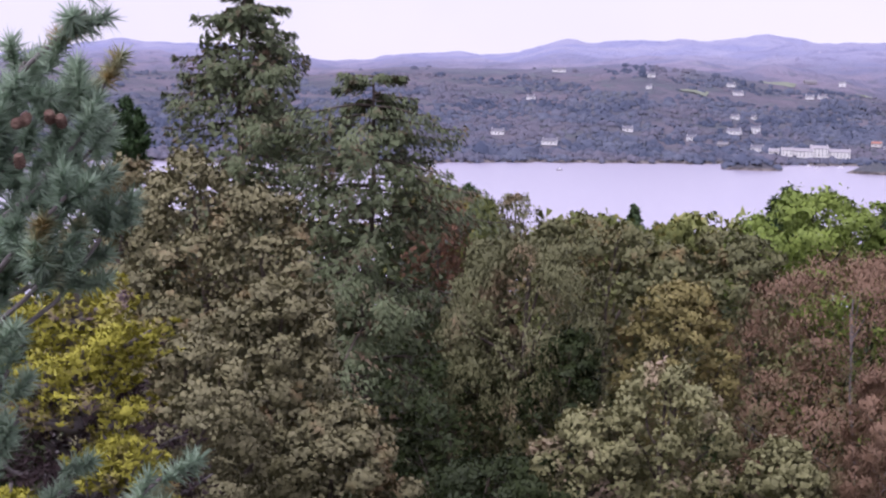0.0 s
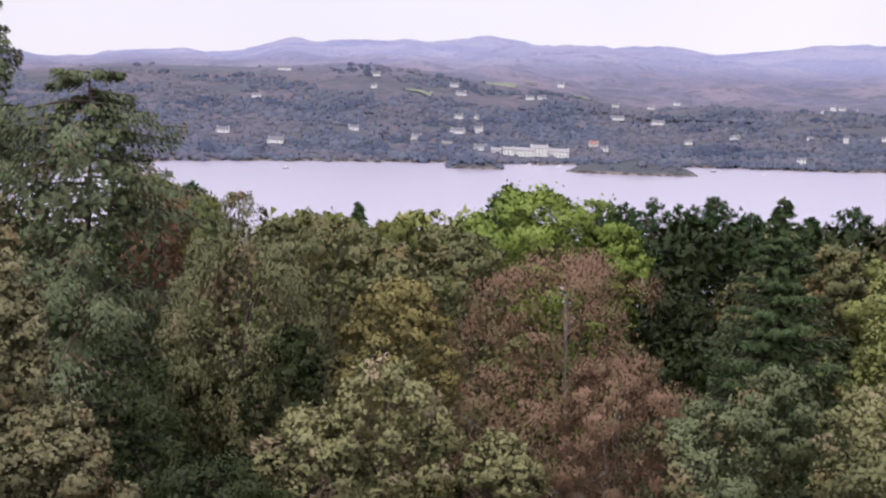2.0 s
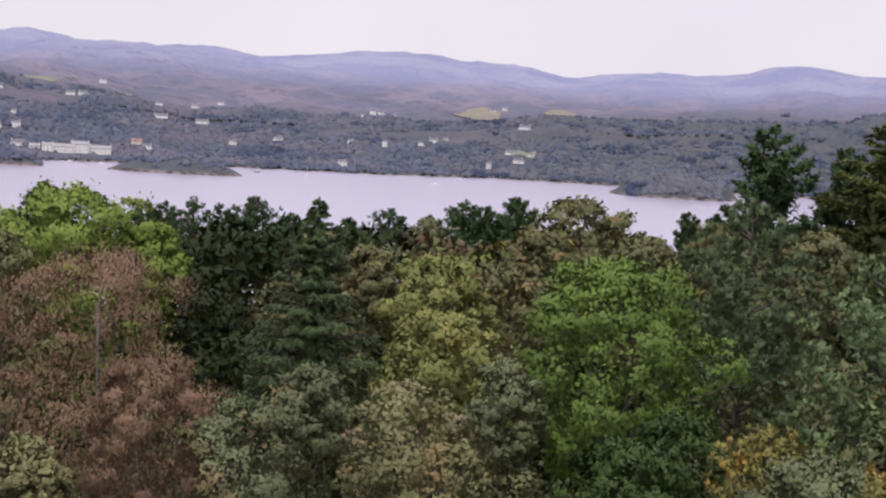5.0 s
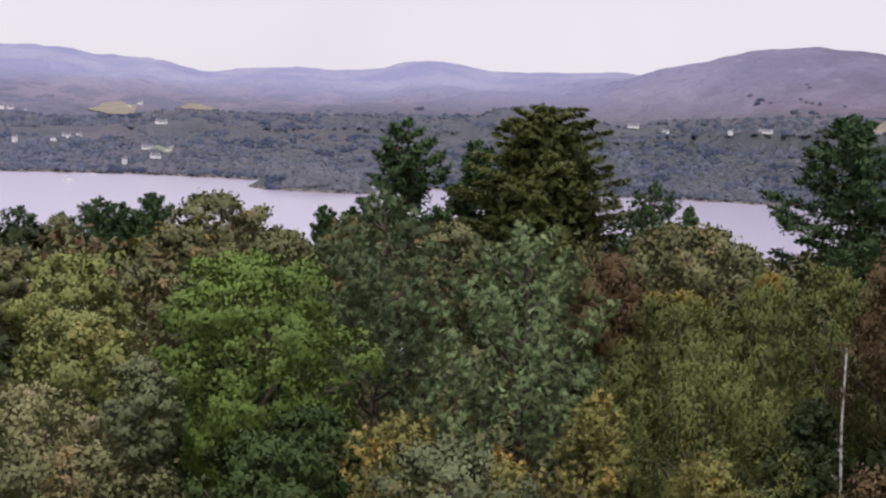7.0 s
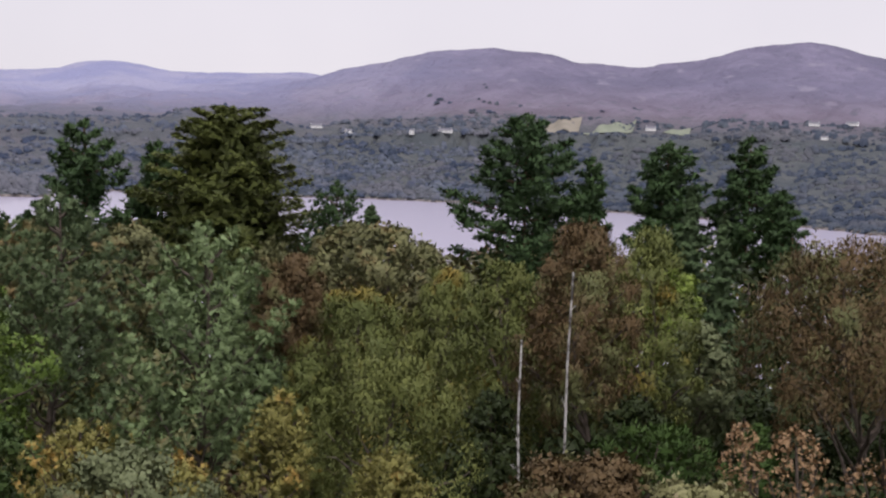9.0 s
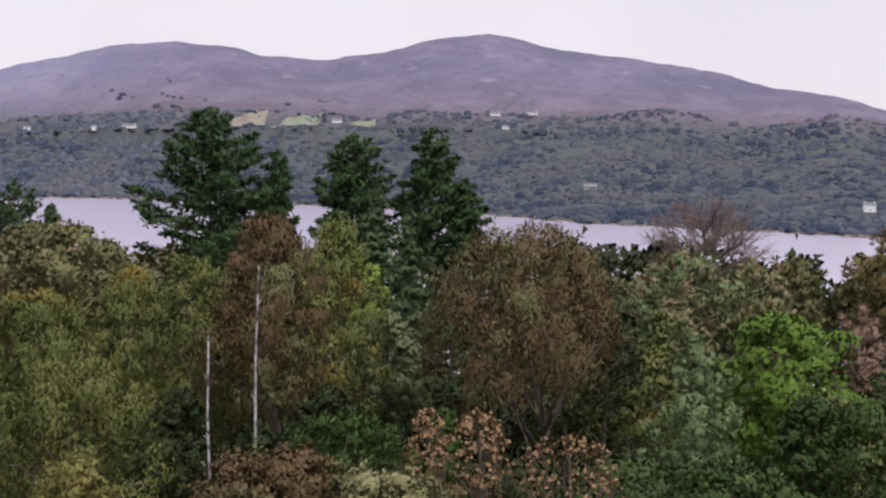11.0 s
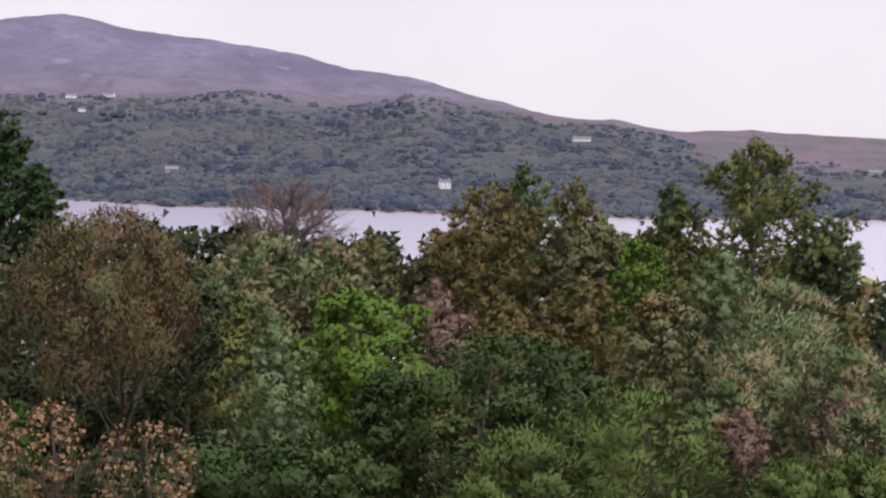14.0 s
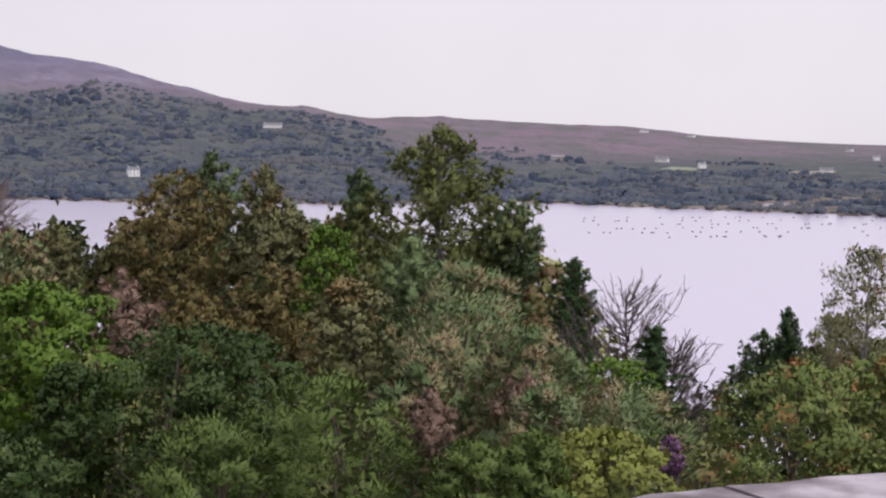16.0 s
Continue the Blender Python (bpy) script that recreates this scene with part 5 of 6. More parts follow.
def house(az, d, w, style="white", storeys=0, name="house", turn=None, clear=True):
    """A gabled house that faces the water."""
    rng = random.Random(int(az * 100) + d)
    storeys = storeys or (2 if w < 16 and rng.random() < 0.35 else 1)
    w *= 0.82 if name == "house" else 1.0
    long, dp = w, min(8.5, max(5.5, w * 0.5))
    hw, rise = 2.8 * storeys + 0.3, dp * 0.36
    at = polar(az, d, land_at(az, d) + 1.2)
    root = thing(name, at, HOUSE_LABEL[style], "building" if name == "hotel_wing" else "house", "hotel wings by the quay" if name == "hotel_wing" else "houses across the water")
    root.rotation_euler.z = -radians(az) + radians(rng.uniform(-25, 25) if turn is None else turn)
    part("wall", gable_body(long, dp, hw, rise), WALLS[style], root)
    roof = part("roof", gable_roof(long, dp, hw, rise), ROOFS[style], root)
    n = max(2, int(long / 3.6))
    for s in range(storeys):
        for k in range(n):
            x = -long / 2 + (k + 0.5) * long / n
            if s == 0 and k == n // 2:
                part("door", box(x - 0.5, x + 0.5, -dp / 2 - 0.06, -dp / 2 + 0.1, 0.0, 2.1), BARK, root)
            else:
                part("window", box(x - 0.45, x + 0.45, -dp / 2 - 0.04, -dp / 2 + 0.1, 0.9 + 2.8 * s, 2.2 + 2.8 * s), GLASS, root)
    for sx in ((-1, 1) if w > 11 else (1,)):
        part("chimney", box(sx * (long / 2 - 0.9) - 0.4, sx * (long / 2 - 0.9) + 0.4, -0.4, 0.4, hw + rise - 0.5, hw + rise + 1.2), WALLS[style], roof)
    if clear:
        CLEARINGS.append((az, d - w * 0.45 - 4, w * 0.45 + 5))
        CLEARINGS.append((az, d - w * 0.6 - 22, w * 0.5 + 6))
    return root


house(1.87, 1890, 18.7, "white")
house(3.76, 1806, 21.9, "white")
house(6.53, 1930, 15.0, "white")
house(8.80, 1906, 14.6, "white")
house(4.01, 2654, 26.2, "white")
house(7.28, 2538, 17.0, "white")
house(3.03, 2314, 15.2, "white")
house(7.23, 2418, 9.6, "white")
house(10.30, 2194, 14.1, "white")
house(10.96, 2270, 8.6, "white")
house(10.29, 2030, 21.8, "white")
house(11.04, 2070, 13.4, "white")
house(11.12, 1882, 18.5, "white")
house(9.93, 1886, 16.5, "grey")
house(10.37, 2514, 18.8, "white")
house(10.11, 2602, 16.5, "white")
house(12.84, 2998, 28.4, "grey")
house(13.94, 3006, 14.5, "white")
house(12.85, 2558, 16.3, "white")
house(13.28, 2582, 16.4, "white")
house(15.92, 2658, 13.8, "white")
house(17.19, 2702, 14.0, "white")
house(18.09, 3034, 14.4, "white")
house(16.00, 2498, 25.9, "white")
house(17.46, 2498, 23.5, "white")
house(15.20, 1986, 15.1, "red")
house(15.57, 1962, 12.8, "white")
house(20.10, 2314, 9.1, "white")
house(23.21, 2894, 11.3, "white")
house(23.52, 2974, 13.6, "white")
house(23.82, 2998, 13.5, "white")
house(24.27, 2954, 11.8, "white")
house(27.84, 3058, 12.2, "white")
house(28.27, 3146, 12.0, "white")
house(22.78, 2358, 10.3, "white")
house(24.02, 2322, 8.7, "white")
house(25.35, 2338, 12.8, "white")
house(25.77, 2398, 15.5, "white")
house(26.19, 2438, 8.9, "white")
house(28.60, 2306, 22.3, "white")
house(28.86, 2162, 16.6, "white")
house(27.80, 2122, 7.9, "white")
house(29.31, 2302, 10.0, "white")
house(18.57, 2146, 11.7, "white")
house(20.24, 2318, 8.6, "white")
house(22.52, 1906, 12.6, "white")
house(29.02, 2578, 22.3, "white")
house(45.90, 2822, 24.5, "white")
house(47.05, 2730, 13.9, "white")
house(50.56, 2690, 28.0, "white")
house(49.34, 2690, 9.7, "white")
house(57.91, 2630, 19.7, "white")
house(64.91, 2770, 24.1, "white")
house(63.61, 2698, 20.6, "white")
house(63.98, 2526, 12.9, "white")
house(67.10, 1890, 19.0, "grey")
house(76.87, 1650, 14.7, "white")
house(81.80, 2394, 33.3, "white")
house(92.06, 2470, 27.3, "grey")
house(95.79, 2594, 26.7, "white")
house(97.21, 2474, 13.9, "white")
house(103.22, 3030, 14.5, "white")
house(101.52, 2294, 22.8, "white")
house(95.14, 3466, 24.0, "white")
house(96.81, 3486, 18.4, "white")
house(102.30, 3330, 17.5, "white")
# the hotel by the quay and its neighbours
for az, d, w, storeys in ((12.68, 1838, 24, 2), (13.25, 1842, 20, 3), (13.95, 1850, 24, 2), (12.15, 1832, 13, 2), (11.7, 1850, 12, 1)):
    house(az, d, w, "cream", storeys, "hotel_wing", 0)

MEADOW = solid_material("meadow_grass", (0.20, 0.225, 0.17), (0.26, 0.285, 0.22), 0.05, bump=0)
STUBBLE = solid_material("dry_grass", (0.24, 0.215, 0.175), (0.30, 0.27, 0.225), 0.05, bump=0)


def meadow(az, d, half_az, half_d, material, label):
    k = 13
    a = np.linspace(-1, 1, k)
    A, D = np.meshgrid(a, a, indexing="ij")
    az2 = az + half_az * (A * (1 - 0.15 * D) + 0.25 * D)
    d2 = d + half_d * D * (1 + 0.2 * A)
    z = land(az2, d2) + 1.6
    v = np.stack([d2 * np.sin(np.radians(az2)), d2 * np.cos(np.radians(az2)), z], -1).reshape(-1, 3)
    i = (np.arange(k - 1)[:, None] * k + np.arange(k - 1)[None]).ravel()
    ob = new("meadow", raw_mesh("meadow", v, np.stack([i, i + 1, i + k + 1, i + k], -1), smooth=True))
    ob.data.materials.append(material)
    tagged(ob, label, "field", kind="structure")
    CLEARINGS.append((az, d - half_d * 0.6, max(half_d * 1.1, radians(half_az) * d)))


for az, d, ha, hd in ((11.85, 2870, 0.5, 30), (14.75, 2842, 0.35, 22), (8.86, 2454, 0.45, 20), (56.52, 2650, 0.8, 40), (58.9, 2662, 0.4, 25), (28.95, 2326, 0.55, 35), (96.5, 2382, 0.55, 30)):
    meadow(az, d, ha, hd, MEADOW, "green pasture among trees and hedges")
for az, d, ha, hd in ((54.7, 2726, 0.7, 45), (27.4, 3034, 0.7, 40), (100.9, 2290, 0.9, 30), (30.3, 3162, 0.5, 25)):
    meadow(az, d, ha, hd, STUBBLE, "pale dry grass field on the slope")

HULL = solid_material("dark_hull", (0.08, 0.07, 0.08), (0.13, 0.11, 0.12), 1.0, bump=0)
PAINT = solid_material("white_boat_paint", (0.72, 0.71, 0.72), (0.82, 0.81, 0.82), 1.0, bump=0)
METAL = solid_material("mast_metal", (0.62, 0.62, 0.64), (0.72, 0.72, 0.74), 1.0, bump=0)


def hull_mesh(l, w, h):
    bm = bmesh.new()
    rows = []
    for k in range(9):
        s = -1 + k / 4
        b = w / 2 * max(0.03, (1 - max(0, s) ** 2.2)) * (0.82 if s < -0.8 else 1)
        rows.append([bm.verts.new((s * l / 2, y, z)) for y, z in ((-b, h * (1 + 0.25 * max(0, s))), (-b * 0.7, -0.25), (b * 0.7, -0.25), (b, h * (1 + 0.25 * max(0, s))))])
    for p, q in zip(rows, rows[1:]):
        for j in range(4):
            bm.faces.new((p[j], q[j], q[(j + 1) % 4], p[(j + 1) % 4]))
    bm.faces.new(rows[0])
    bm.faces.new(rows[-1][::-1])
    bmesh.ops.recalc_face_normals(bm, faces=bm.faces)
    return bm


def boat(az, d, l, mast, dark, heading):
    lab = "moored sailing yacht with a bare mast" if mast else "small moored motor boat on calm water"
    root = thing("sailing_yacht" if mast else "motor_boat", polar(az, d, 0.1), lab, "boat")
    root.rotation_euler.z = radians(heading)
    part("hull", hull_mesh(l, l * 0.3, l * 0.1), HULL if dark else PAINT, root)
    part("cabin", box(-l * 0.15, l * 0.2, -l * 0.1, l * 0.1, l * 0.1, l * 0.1 + (0.6 if mast else 1.3)), PAINT, root)
    if mast:
        t = Tubes(6)
        t.add([(l * 0.05, 0, 0.4), (l * 0.05, 0, mast * 0.5), (l * 0.05, 0, mast)], 0.12, 0.08)
        mesh_part("mast", t.mesh("mast"), METAL, root)
        t = Tubes(5)
        t.add([(l * 0.05, 0, 1.6), (-l * 0.2, 0, 1.6), (-l * 0.42, 0, 1.6)], 0.14, 0.1)
        mesh_part("boom", t.mesh("boom"), METAL, root)


for row in ((21.28, 1673, 9, 11, False, 60), (26.72, 1850, 9, 11, False, 100), (25.88, 1593, 10, 0, False, -25), (19.49, 1690, 8, 0, True, 20), (4.13, 1385, 5.5, 0, True, -10), (12.9, 1700, 7, 0, False, 10), (14.0, 1690, 6, 0, False, -30), (13.2, 1640, 6, 9, False, 40)):
    boat(*row)

BUOY = solid_material("dark_buoy_plastic", (0.05, 0.05, 0.06), (0.10, 0.09, 0.10), 1.0, bump=0)
rng = random.Random(12)
first = None
for k in range(110):
    row = rng.randrange(6)
    az = 93.0 + rng.uniform(0, 12.5)
    d = 880 + row * 48 + (az - 93) * 6 + rng.uniform(-6, 6)
    if first is None:
        bm = bmesh.new()
        bmesh.ops.create_uvsphere(bm, u_segments=8, v_segments=6, radius=0.55)
        me = bpy.data.meshes.new("mooring_buoy")
        bm.to_mesh(me)
        bm.free()
        me.materials.append(BUOY)
        first = me
    ob = new("mooring_buoy", first)
    ob.location = polar(az, d, 0.15)
    tagged(ob, "dark mussel-line buoy floating on the water", "buoy", "mussel line buoys")


# ---- woods on the far shore ----
def far_woods(az0, az1, m0, m1, count, seed):
    """Thousands of rounded tree heads over the far slopes: close along the shore, scattered in the scrub above."""
    rng = np.random.default_rng(seed)
    az = rng.uniform(az0, az1, count)
    s = shore(az)
    u = rng.uniform(0, 1, count) ** 1.15
    d = s + 8 + u * np.maximum(1150, 2850 - s)
    x, y = d * np.sin(np.radians(az)), d * np.cos(np.radians(az))
    zm = np.maximum(hills(az, SHORE_HILLS, 4.6), 8)
    z = land(az, d)
    patch = wave2(x, y, 330, 21, 3)
    # how far up the slope the close wood reaches
    reach = np.interp(az, (-18, 0, 8, 16, 22, 30, 36, 44, 60, 74, 84, 88, 94, 104), (0.55, 0.55, 0.62, 0.62, 0.55, 0.55, 0.8, 0.95, 0.9, 1.0, 1.0, 0.5, 0.36, 0.28))
    dens = 1.15 - 1.5 * np.clip((u - reach * 0.8) / 0.5, 0, 1) + np.interp(az, (16, 22), (0.9, 1.3)) * patch * np.clip(u * 3, 0, 1)
    dens = np.where(u < 0.06, 1.2, dens)
    dens = np.where(z > zm * 0.98 + 6, dens - np.where(az > 38, 1.2, 0.4), dens)
    dens = 0.5 + 2.4 * (dens - 0.42)
    # hedges run across and up the slope between the fields
    hedge = (np.abs(np.sin(x / 61 + 0.8 * np.sin(y / 130))) < 0.09) | (np.abs(np.sin(y / 74 + 0.7 * np.sin(x / 150))) < 0.08)
    dens = np.where(hedge & (u < 0.9) & (az < 84), np.maximum(dens, 0.62), dens)
    for ca, cd, cr in CLEARINGS:
        c = polar(ca, cd)
        dens = np.where((x - c.x) ** 2 + (y - c.y) ** 2 < cr * cr, 0, dens)
    dens = dens * np.clip(np.minimum(0.5 + (az - m0) / 16, 0.5 + (m1 - az) / 16), 0, 1)
    mine = [i for i in ISLETS if m0 < i[0] <= m1]
    keep = (rng.uniform(0, 1, count) < dens) & (z > 1.5)
    for ia, idd, rx, ry, h in mine:
        k = 900 if rx > 69 else (60 if rx < 40 else 90)
        aa = ia + np.clip(rng.normal(size=k) * 0.5, -0.85, 0.85) * np.degrees(rx / idd) * (0.95 if rx < 40 else 0.8)
        az, d = np.append(az, aa), np.append(d, idd + ry * (rng.uniform(-1.4, 0.8, k) if rx > 69 else np.clip(0.5 * rng.normal(size=k) - 0.2, -1.1, 0.9)))
        keep = np.append(keep, np.ones(k, bool))
    az, d = az[keep], d[keep]
    z = land(az, d)
    islet, low = np.zeros(len(az), bool), np.zeros(len(az), bool)
    for i in mine:
        here = (np.abs(az - i[0]) < 3) & (np.abs(d - i[1]) < 110)
        islet |= here
        low |= here & (i[2] > 40) & (i[2] < 69)
    # the nearest heads are made of several
    near = np.flatnonzero((d < 1750) & ~islet)
    twin = near
    spread = rng.normal(size=(2, len(twin))) * 3.0
    az, d = np.append(az, az[twin] + np.degrees(spread[0] / d[twin])), np.append(d, d[twin] + spread[1])
    z, islet, low = land(az, d), np.append(islet, islet[twin]), np.append(low, low[twin])
    small = np.zeros(len(az), bool)
    small[near] = small[len(az) - len(twin):] = True
    m = len(az)
    at = np.stack([d * np.sin(np.radians(az)), d * np.cos(np.radians(az)), z], 1)
    w = np.exp(rng.normal(1.5, 0.34, m)) * (1.0 + 0.25 * wave2(at[:, 0], at[:, 1], 150, 31, 2)) * np.where(islet, np.where(low, 0.45, 0.85), np.where(small, 0.78, 1))
    w = np.clip(w, 1.1, 9.5)
    tall = w * rng.uniform(0.5, 1.0, m) * np.where(rng.random(m) < 0.05, 1.7, 1.0)
    size = np.stack([w, w * rng.uniform(0.8, 1.2, m), tall], 1)
    at[:, 2] += tall * 0.1
    per = 5
    n = unit(rng.normal(size=(m, per, 3)))
    n[:, :, 2] = np.abs(n[:, :, 2]) * 0.9 + 0.05
    c = (n * size[:, None] * rng.uniform(0.8, 1.0, (m, per, 1)) + at[:, None]).reshape(-1, 3)
    n = n.reshape(-1, 3)
    v, f = leaf_cards(c, np.cross(n, rng.normal(size=n.shape)), rng, 1.0, 0.95, n * 2.2)
    c3 = np.repeat(c, 3, 0)
    v = c3 + (v - c3) * np.repeat(np.repeat(w, per), 3)[:, None] * 0.5
    body = ICO[None] * (1 + 0.16 * rng.normal(size=(m, 12, 1))) * size[:, None] * 0.92
    vn = np.concatenate([np.repeat(n + np.array([0, 0, 0.75]), 3, 0), (ICO[None] + np.array([0, 0, 0.6]) + 0.15 * rng.normal(size=(m, 12, 3))).reshape(-1, 3)])
    body += at[:, None]
    upper = ICO_FACES[ICO[ICO_FACES][:, :, 2].mean(1) > -0.45]
    fc = (upper[None] + (np.arange(m) * 12)[:, None, None]).reshape(-1, 3) + len(v)
    return raw_mesh("woods", np.concatenate([v, body.reshape(-1, 3)]), None, np.concatenate([f, fc]), normals=vn)


def woodland_material(dark, light, turned, conifer):
    """Tree heads that differ one from the next, with browner stands and dark conifers among them; the tones include
    painted haze.
    """
    mat = bpy.data.materials.new("hazy_tree_heads")
    nt, bsdf = nodes_of(mat)
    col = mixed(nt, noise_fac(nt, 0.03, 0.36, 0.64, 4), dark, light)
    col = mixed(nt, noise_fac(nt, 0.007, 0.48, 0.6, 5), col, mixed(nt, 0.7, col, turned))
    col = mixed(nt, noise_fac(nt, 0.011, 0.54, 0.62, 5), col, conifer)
    each = nt.nodes.new("ShaderNodeMapRange")
    each.inputs[3].default_value, each.inputs[4].default_value = 0.0, 0.12
    nt.links.new(random_fac(nt), each.inputs[0])
    col = mixed(nt, each.outputs[0], col, mixed(nt, 0.5, dark, conifer))
    nt.links.new(col, bsdf.inputs["Base Color"])
    bsdf.inputs["Roughness"].default_value = 0.9
    bsdf.inputs["Specular IOR Level"].default_value = 0.05
    return mat


# the tones hold distance haze as blue, most in the farthest woods
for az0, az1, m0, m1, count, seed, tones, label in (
        (-19, 30, -99, 22, 17500, 7, ((0.094, 0.107, 0.16), (0.152, 0.166, 0.22), (0.186, 0.168, 0.206), (0.08, 0.095, 0.144)), "mixed woodland on the far slopes, tinted blue with haze"),
        (14, 56, 22, 48, 10500, 9, ((0.07, 0.084, 0.13), (0.146, 0.162, 0.204), (0.164, 0.16, 0.18), (0.054, 0.068, 0.112)), "mixed green woodland round the village with a blue haze tint"),
        (40, 107, 48, 199, 15500, 8, ((0.054, 0.067, 0.1), (0.112, 0.128, 0.156), (0.13, 0.128, 0.142), (0.044, 0.057, 0.09)), "green and olive woodland on the nearer shore, slightly blued by haze")):
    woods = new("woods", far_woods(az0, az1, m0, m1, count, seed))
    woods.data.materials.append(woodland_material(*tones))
    tagged(woods, label, "woodland", kind="stuff")


# ---- the tower under the camera ----
STONE = solid_material("grey_stone", (0.20, 0.175, 0.2), (0.44, 0.395, 0.445), 16.0, bump=1.0, c=(0.12, 0.10, 0.11), c_scale=6.0)
MORTAR = solid_material("old_mortar", (0.05, 0.045, 0.045), (0.10, 0.09, 0.09), 12.0)
TC, TR, TT = Vector((-1.16, -2.16, 0)), 4.0, 0.75
TOP = EYE - 0.4


def ring_wall(r0, r1, z0, z1, seg=96):
    bm = bmesh.new()
    rows = []
    for k in range(seg):
        a = 2 * math.pi * k / seg
        rows.append([bm.verts.new((r * math.cos(a), r * math.sin(a), z)) for r, z in ((r0, z0), (r1, z0), (r1, z1), (r0, z1))])
    for k in range(seg):
        p, q = rows[k], rows[(k + 1) % seg]
        for j in range(4):
            bm.faces.new((p[j], q[j], q[(j + 1) % 4], p[(j + 1) % 4]))
    bmesh.ops.recalc_face_normals(bm, faces=bm.faces)
    return bm


tower = thing("round_tower", (TC.x, TC.y, 36.0), "round grey stone lookout tower with a low parapet", "tower")
part("wall", ring_wall(TR - TT, TR - 0.02, 0, TOP - 36.0 - 0.06), MORTAR, tower)
bm = bmesh.new()
bmesh.ops.create_cone(bm, cap_ends=True, segments=64, radius1=TR - TT, radius2=TR - TT, depth=0.3)
bmesh.ops.translate(bm, verts=bm.verts, vec=(0, 0, EYE - 1.65 - 36 - 0.15))
part("roof_deck", bm, STONE, tower)
rng = random.Random(4)
for row in range(3):
    a = rng.uniform(0, 2)
    end = a + 360
    while a < end:
        w = min(rng.uniform(2.2, 5.5), end - a)
        r0 = TR - TT + 0.252 * row
        r1 = r0 + 0.234
        bm = bmesh.new()
        lo, hi = -0.06 - 0.02, rng.uniform(-0.006, 0.006)
        vs = []
        for k in range(5):
            t = radians(a + 0.09 + (w - 0.18) * k / 4)
            j = rng.uniform(-0.012, 0.012)
            vs.append([bm.verts.new((r * math.cos(t), r * math.sin(t), z)) for r, z in ((r0 + j, lo), (r1 + j, lo), (r1 + j, hi - 0.012), (r1 - 0.02 + j, hi), (r0 + 0.02 + j, hi), (r0 + j, hi - 0.012))])
        for p, q in zip(vs, vs[1:]):
            for j in range(6):
                bm.faces.new((p[j], q[j], q[(j + 1) % 6], p[(j + 1) % 6]))
        bm.faces.new(vs[0])
        bm.faces.new(vs[-1])
        bmesh.ops.recalc_face_normals(bm, faces=bm.faces)
        bmesh.ops.translate(bm, verts=bm.verts, vec=(0, 0, TOP - 36.0))
        part("coping_stone", bm, STONE, tower)
        a += w


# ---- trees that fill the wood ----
FILL = (("holly_tree", "dark green broadleaf tree with gap shade in its leaf colour", "dark"), ("oak_tree", "olive-green oak with some brown leaves", "olive"),
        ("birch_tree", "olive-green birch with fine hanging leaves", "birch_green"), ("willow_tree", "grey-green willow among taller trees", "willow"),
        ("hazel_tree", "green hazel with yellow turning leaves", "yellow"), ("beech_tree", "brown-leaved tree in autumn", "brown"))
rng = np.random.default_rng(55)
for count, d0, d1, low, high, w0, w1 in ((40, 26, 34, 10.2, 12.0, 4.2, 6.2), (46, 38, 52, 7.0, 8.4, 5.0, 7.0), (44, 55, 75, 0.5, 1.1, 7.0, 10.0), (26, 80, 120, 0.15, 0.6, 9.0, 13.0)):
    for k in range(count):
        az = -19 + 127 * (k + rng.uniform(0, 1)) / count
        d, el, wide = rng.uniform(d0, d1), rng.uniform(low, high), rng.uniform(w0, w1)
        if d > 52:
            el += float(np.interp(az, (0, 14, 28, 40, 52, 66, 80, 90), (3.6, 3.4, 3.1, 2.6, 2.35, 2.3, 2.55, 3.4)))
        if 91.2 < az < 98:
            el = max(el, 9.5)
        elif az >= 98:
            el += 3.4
        # half get the darkest leaves, which paint in the shade between crowns
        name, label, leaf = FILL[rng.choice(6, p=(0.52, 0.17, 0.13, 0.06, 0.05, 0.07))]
        # hollows: only the darkest leaves, their shade put into the leaf colour
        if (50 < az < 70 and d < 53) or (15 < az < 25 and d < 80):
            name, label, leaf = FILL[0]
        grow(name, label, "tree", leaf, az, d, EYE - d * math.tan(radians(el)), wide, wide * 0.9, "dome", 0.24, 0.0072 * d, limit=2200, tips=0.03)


# ---- the pine beside the tower ----
TIPS = [(-11.53, 4.99, 52.24), (-12.74, 5.42, 52.16), (-13.42, 5.15, 52.10), (-11.02, 5.59, 52.05), (-12.12, 5.32, 52.02), (-13.78, 5.05, 51.99), (-13.21, 5.48, 51.90), (-11.60, 5.22, 51.90), (-10.72, 5.65, 51.93), (-12.43, 5.38, 51.85), (-13.66, 5.11, 51.86), (-14.26, 5.54, 51.93), (-11.43, 5.28, 51.74), (-12.10, 5.01, 51.73), (-11.18, 5.45, 51.66), (-12.67, 5.18, 51.68), (-13.79, 5.61, 51.67), (-13.17, 5.34, 51.60), (-11.73, 5.08, 51.60), (-14.15, 5.50, 51.55), (-11.10, 5.24, 51.59), (-14.33, 5.67, 51.71), (-13.57, 5.40, 51.47), (-13.95, 5.13, 51.22), (-14.41, 5.57, 51.06), (-13.68, 5.30, 51.04), (-9.08, 5.04, 50.92), (-12.33, 5.47, 50.78), (-14.07, 5.20, 51.36)]
CONES = [(-12.60, 4.91, 51.95), (-12.26, 4.91, 51.94), (-13.35, 4.90, 51.94), (-13.60, 4.90, 51.93), (-13.52, 4.90, 51.83)]


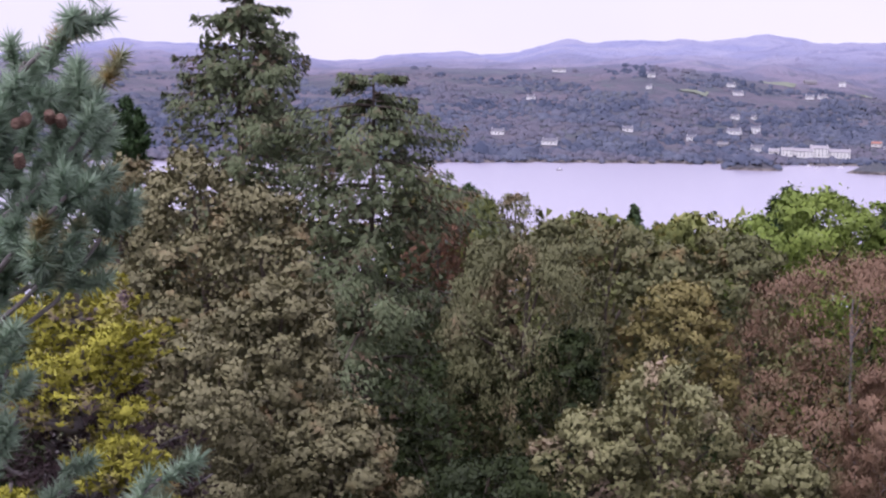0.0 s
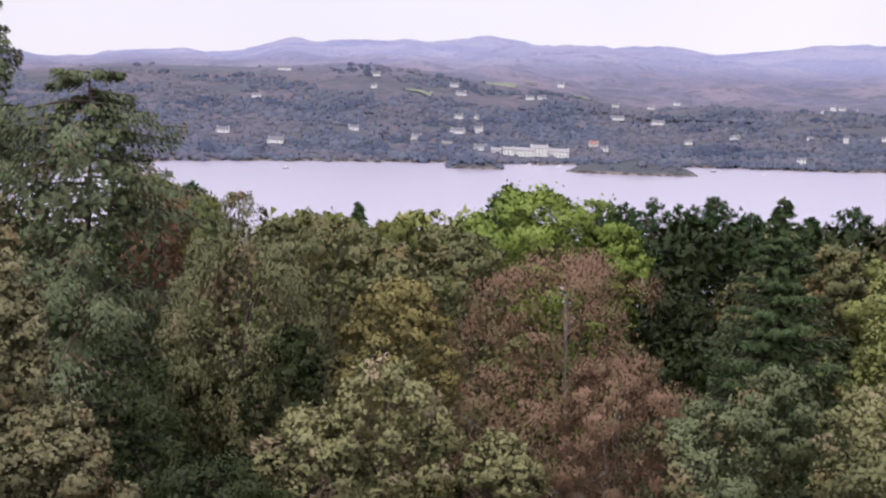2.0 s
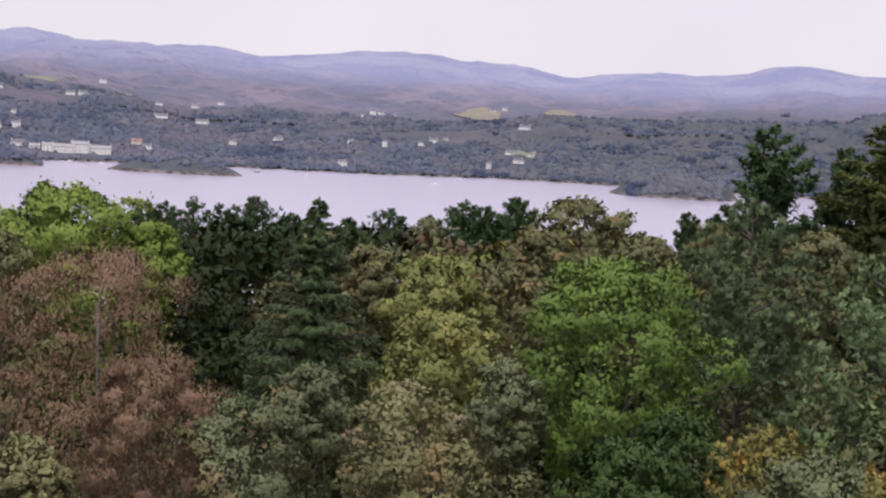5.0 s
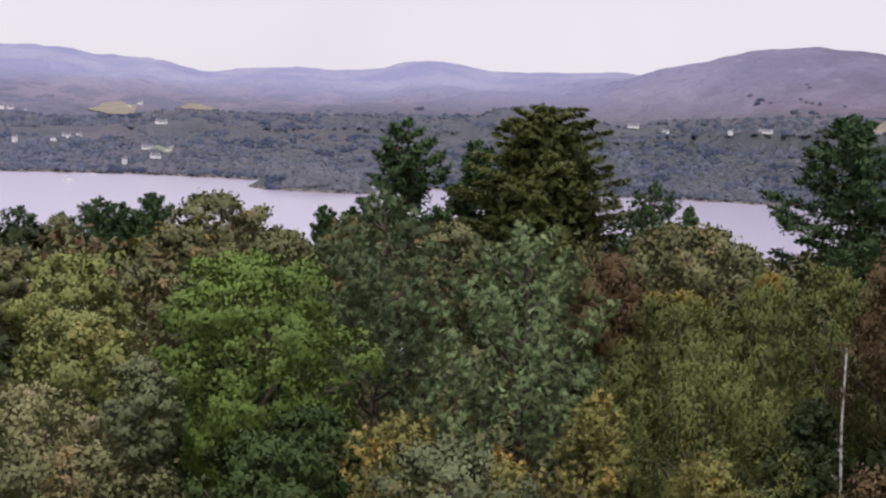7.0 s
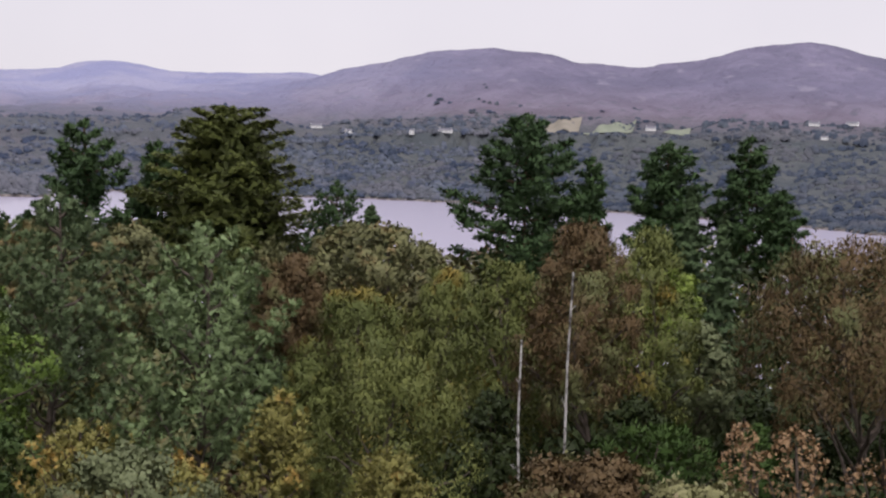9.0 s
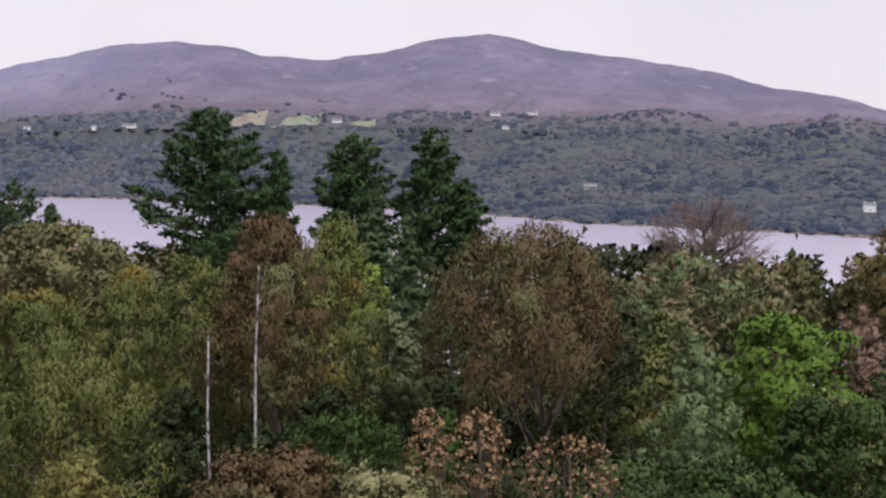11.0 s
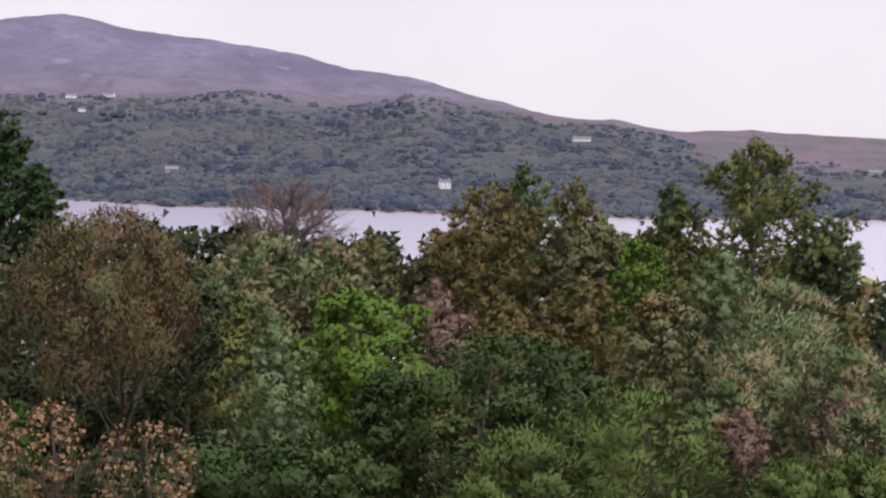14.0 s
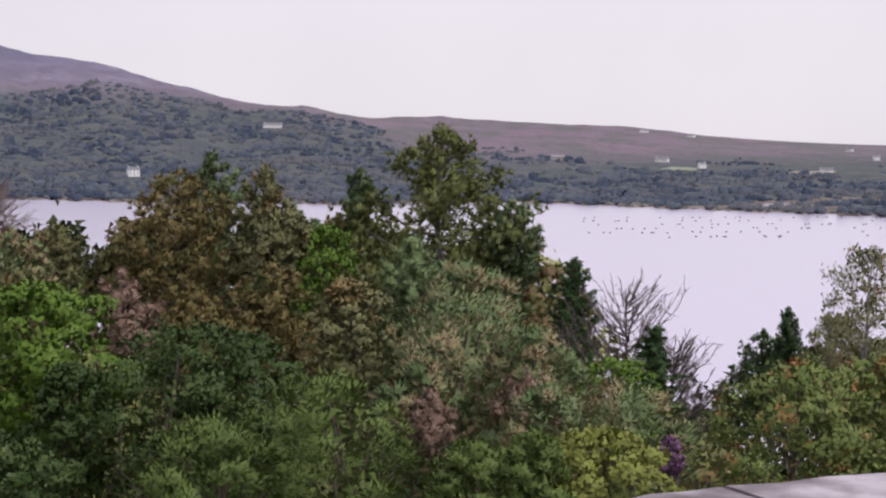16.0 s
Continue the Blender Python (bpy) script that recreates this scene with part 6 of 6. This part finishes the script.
def near_pine():
    """The crown of a pine whose stem stands beside the tower: boughs with shoots of long needles, and cones."""
    rng = np.random.default_rng(77)
    root = thing("pine_tree", polar(-24, 5.9, land_at(-24, 5.9)), "blue-green pine with long needles and brown cones", "pine tree")
    o = np.array(root.location)
    t = Tubes(8)
    stem = bent((0, 0, -0.3), (0.1, 0.2, EYE + 0.6 - o[2]), rng, 9, 0.01)
    t.add(stem, 0.20, 0.05)
    mesh_part("trunk", t.mesh("trunk"), BARK_RED, root)
    V, F, N, n0 = [], [], [], 0
    for tip in TIPS:
        tip = np.array(polar(*tip)) - o
        a = np.array([0.08, 0.15, tip[2] - 0.9])
        p = bent(a, tip, rng, 8, 0.03, -0.08)
        t = Tubes(6)
        t.add(p, 0.017, 0.006)
        mesh_part("bough", t.mesh("bough"), BARK_GREY, root)
        way = unit(p[-1] - p[-3] + np.array([0, 0, 0.12]))
        for j in range(4):
            q0 = tip - way * rng.uniform(0.0, 0.22) + rng.normal(size=3) * (0.055 if j else 0.0)
            w2 = unit(way + 0.55 * rng.normal(size=3) + np.array([0, 0, 0.35])) if j else unit(way + np.array([0, 0, 0.4]))
            ln, m = rng.uniform(0.08, 0.14), 250
            s = rng.uniform(0, 1, m)
            c = q0 + w2 * (s * ln)[:, None]
            ax = unit(w2 * 0.65 + unit(rng.normal(size=(m, 3))) * 0.9)
            L = 0.06 * rng.uniform(0.8, 1.15, (m, 1))
            side = unit(np.cross(ax, rng.normal(size=(m, 3)))) * 0.0044
            V.append(np.stack([c + side, c - side, c + ax * L], 1).reshape(-1, 3))
            F.append(np.arange(3 * m).reshape(m, 3) + n0)
            N.append(np.repeat(ax + unit(rng.normal(size=(m, 3))) * 0.4 + np.array([0, 0, 0.5]), 3, 0))
            n0 += 3 * m
    mesh_part("crown", raw_mesh("crown", np.concatenate(V), None, np.concatenate(F), normals=np.concatenate(N)), LEAF["far_pine"], root, "blue-green long pine needles")
    scale_mat = solid_material("cone_scales", (0.10, 0.06, 0.045), (0.20, 0.13, 0.10), 60.0)
    for at in CONES:
        at = np.array(polar(*at)) - o
        bm = bmesh.new()
        for ring in range(7):
            z = -0.028 + ring * 0.009
            r = 0.024 * math.sqrt(max(0.05, 1 - ((ring - 2.4) / 4.8) ** 2))
            for k in range(8):
                th = 6.283 * (k + 0.5 * (ring % 2)) / 8
                m = Matrix.Translation((r * 0.7 * math.cos(th), r * 0.7 * math.sin(th), z)) @ Matrix.Rotation(th, 4, "Z") @ Matrix.Diagonal((0.012, 0.009, 0.006, 1))
                bmesh.ops.create_icosphere(bm, subdivisions=1, radius=1, matrix=m)
        bmesh.ops.rotate(bm, verts=bm.verts, cent=(0, 0, 0), matrix=Matrix.Rotation(rng.uniform(0.4, 2.2), 3, "X"))
        bmesh.ops.translate(bm, verts=bm.verts, vec=Vector(at))
        bmesh.ops.scale(bm, verts=bm.verts, vec=(0.62, 0.62, 0.62), space=Matrix.Translation(-Vector(at)))
        part("pine_cone", bm, scale_mat, root, "brown woody pine cone")


near_pine()

# ---- dead trees and bare birch stems ----
withered("dead_tree", "leafless grey dead tree with upswept branches", 94.4, 38.5, 49.4, 4.0, 4.2, TWIG_DEAD, 0.1)
withered("dead_tree", "leafless grey dead tree with branches swept to one side", 95.6, 37.5, 48.0, 3.6, 3.6, TWIG_DEAD, 0.8)
bare("dead_tree", "bare brown dead tree with a spreading fan of twigs", 71.16, 55.5, 51.06, 5.2, 3.0, TWIG_PINK, 1.1)
bare("birch_tree", "slim birch with a white stem and fine twigs", 55.32, 29.0, 50.68, 0.61, 3.96, BARK_WHITE, 0.5, 2)
bare("birch_tree", "slim birch with a white stem and fine twigs", 53.60, 29.0, 49.31, 0.61, 3.06, BARK_WHITE, 0.5, 2)
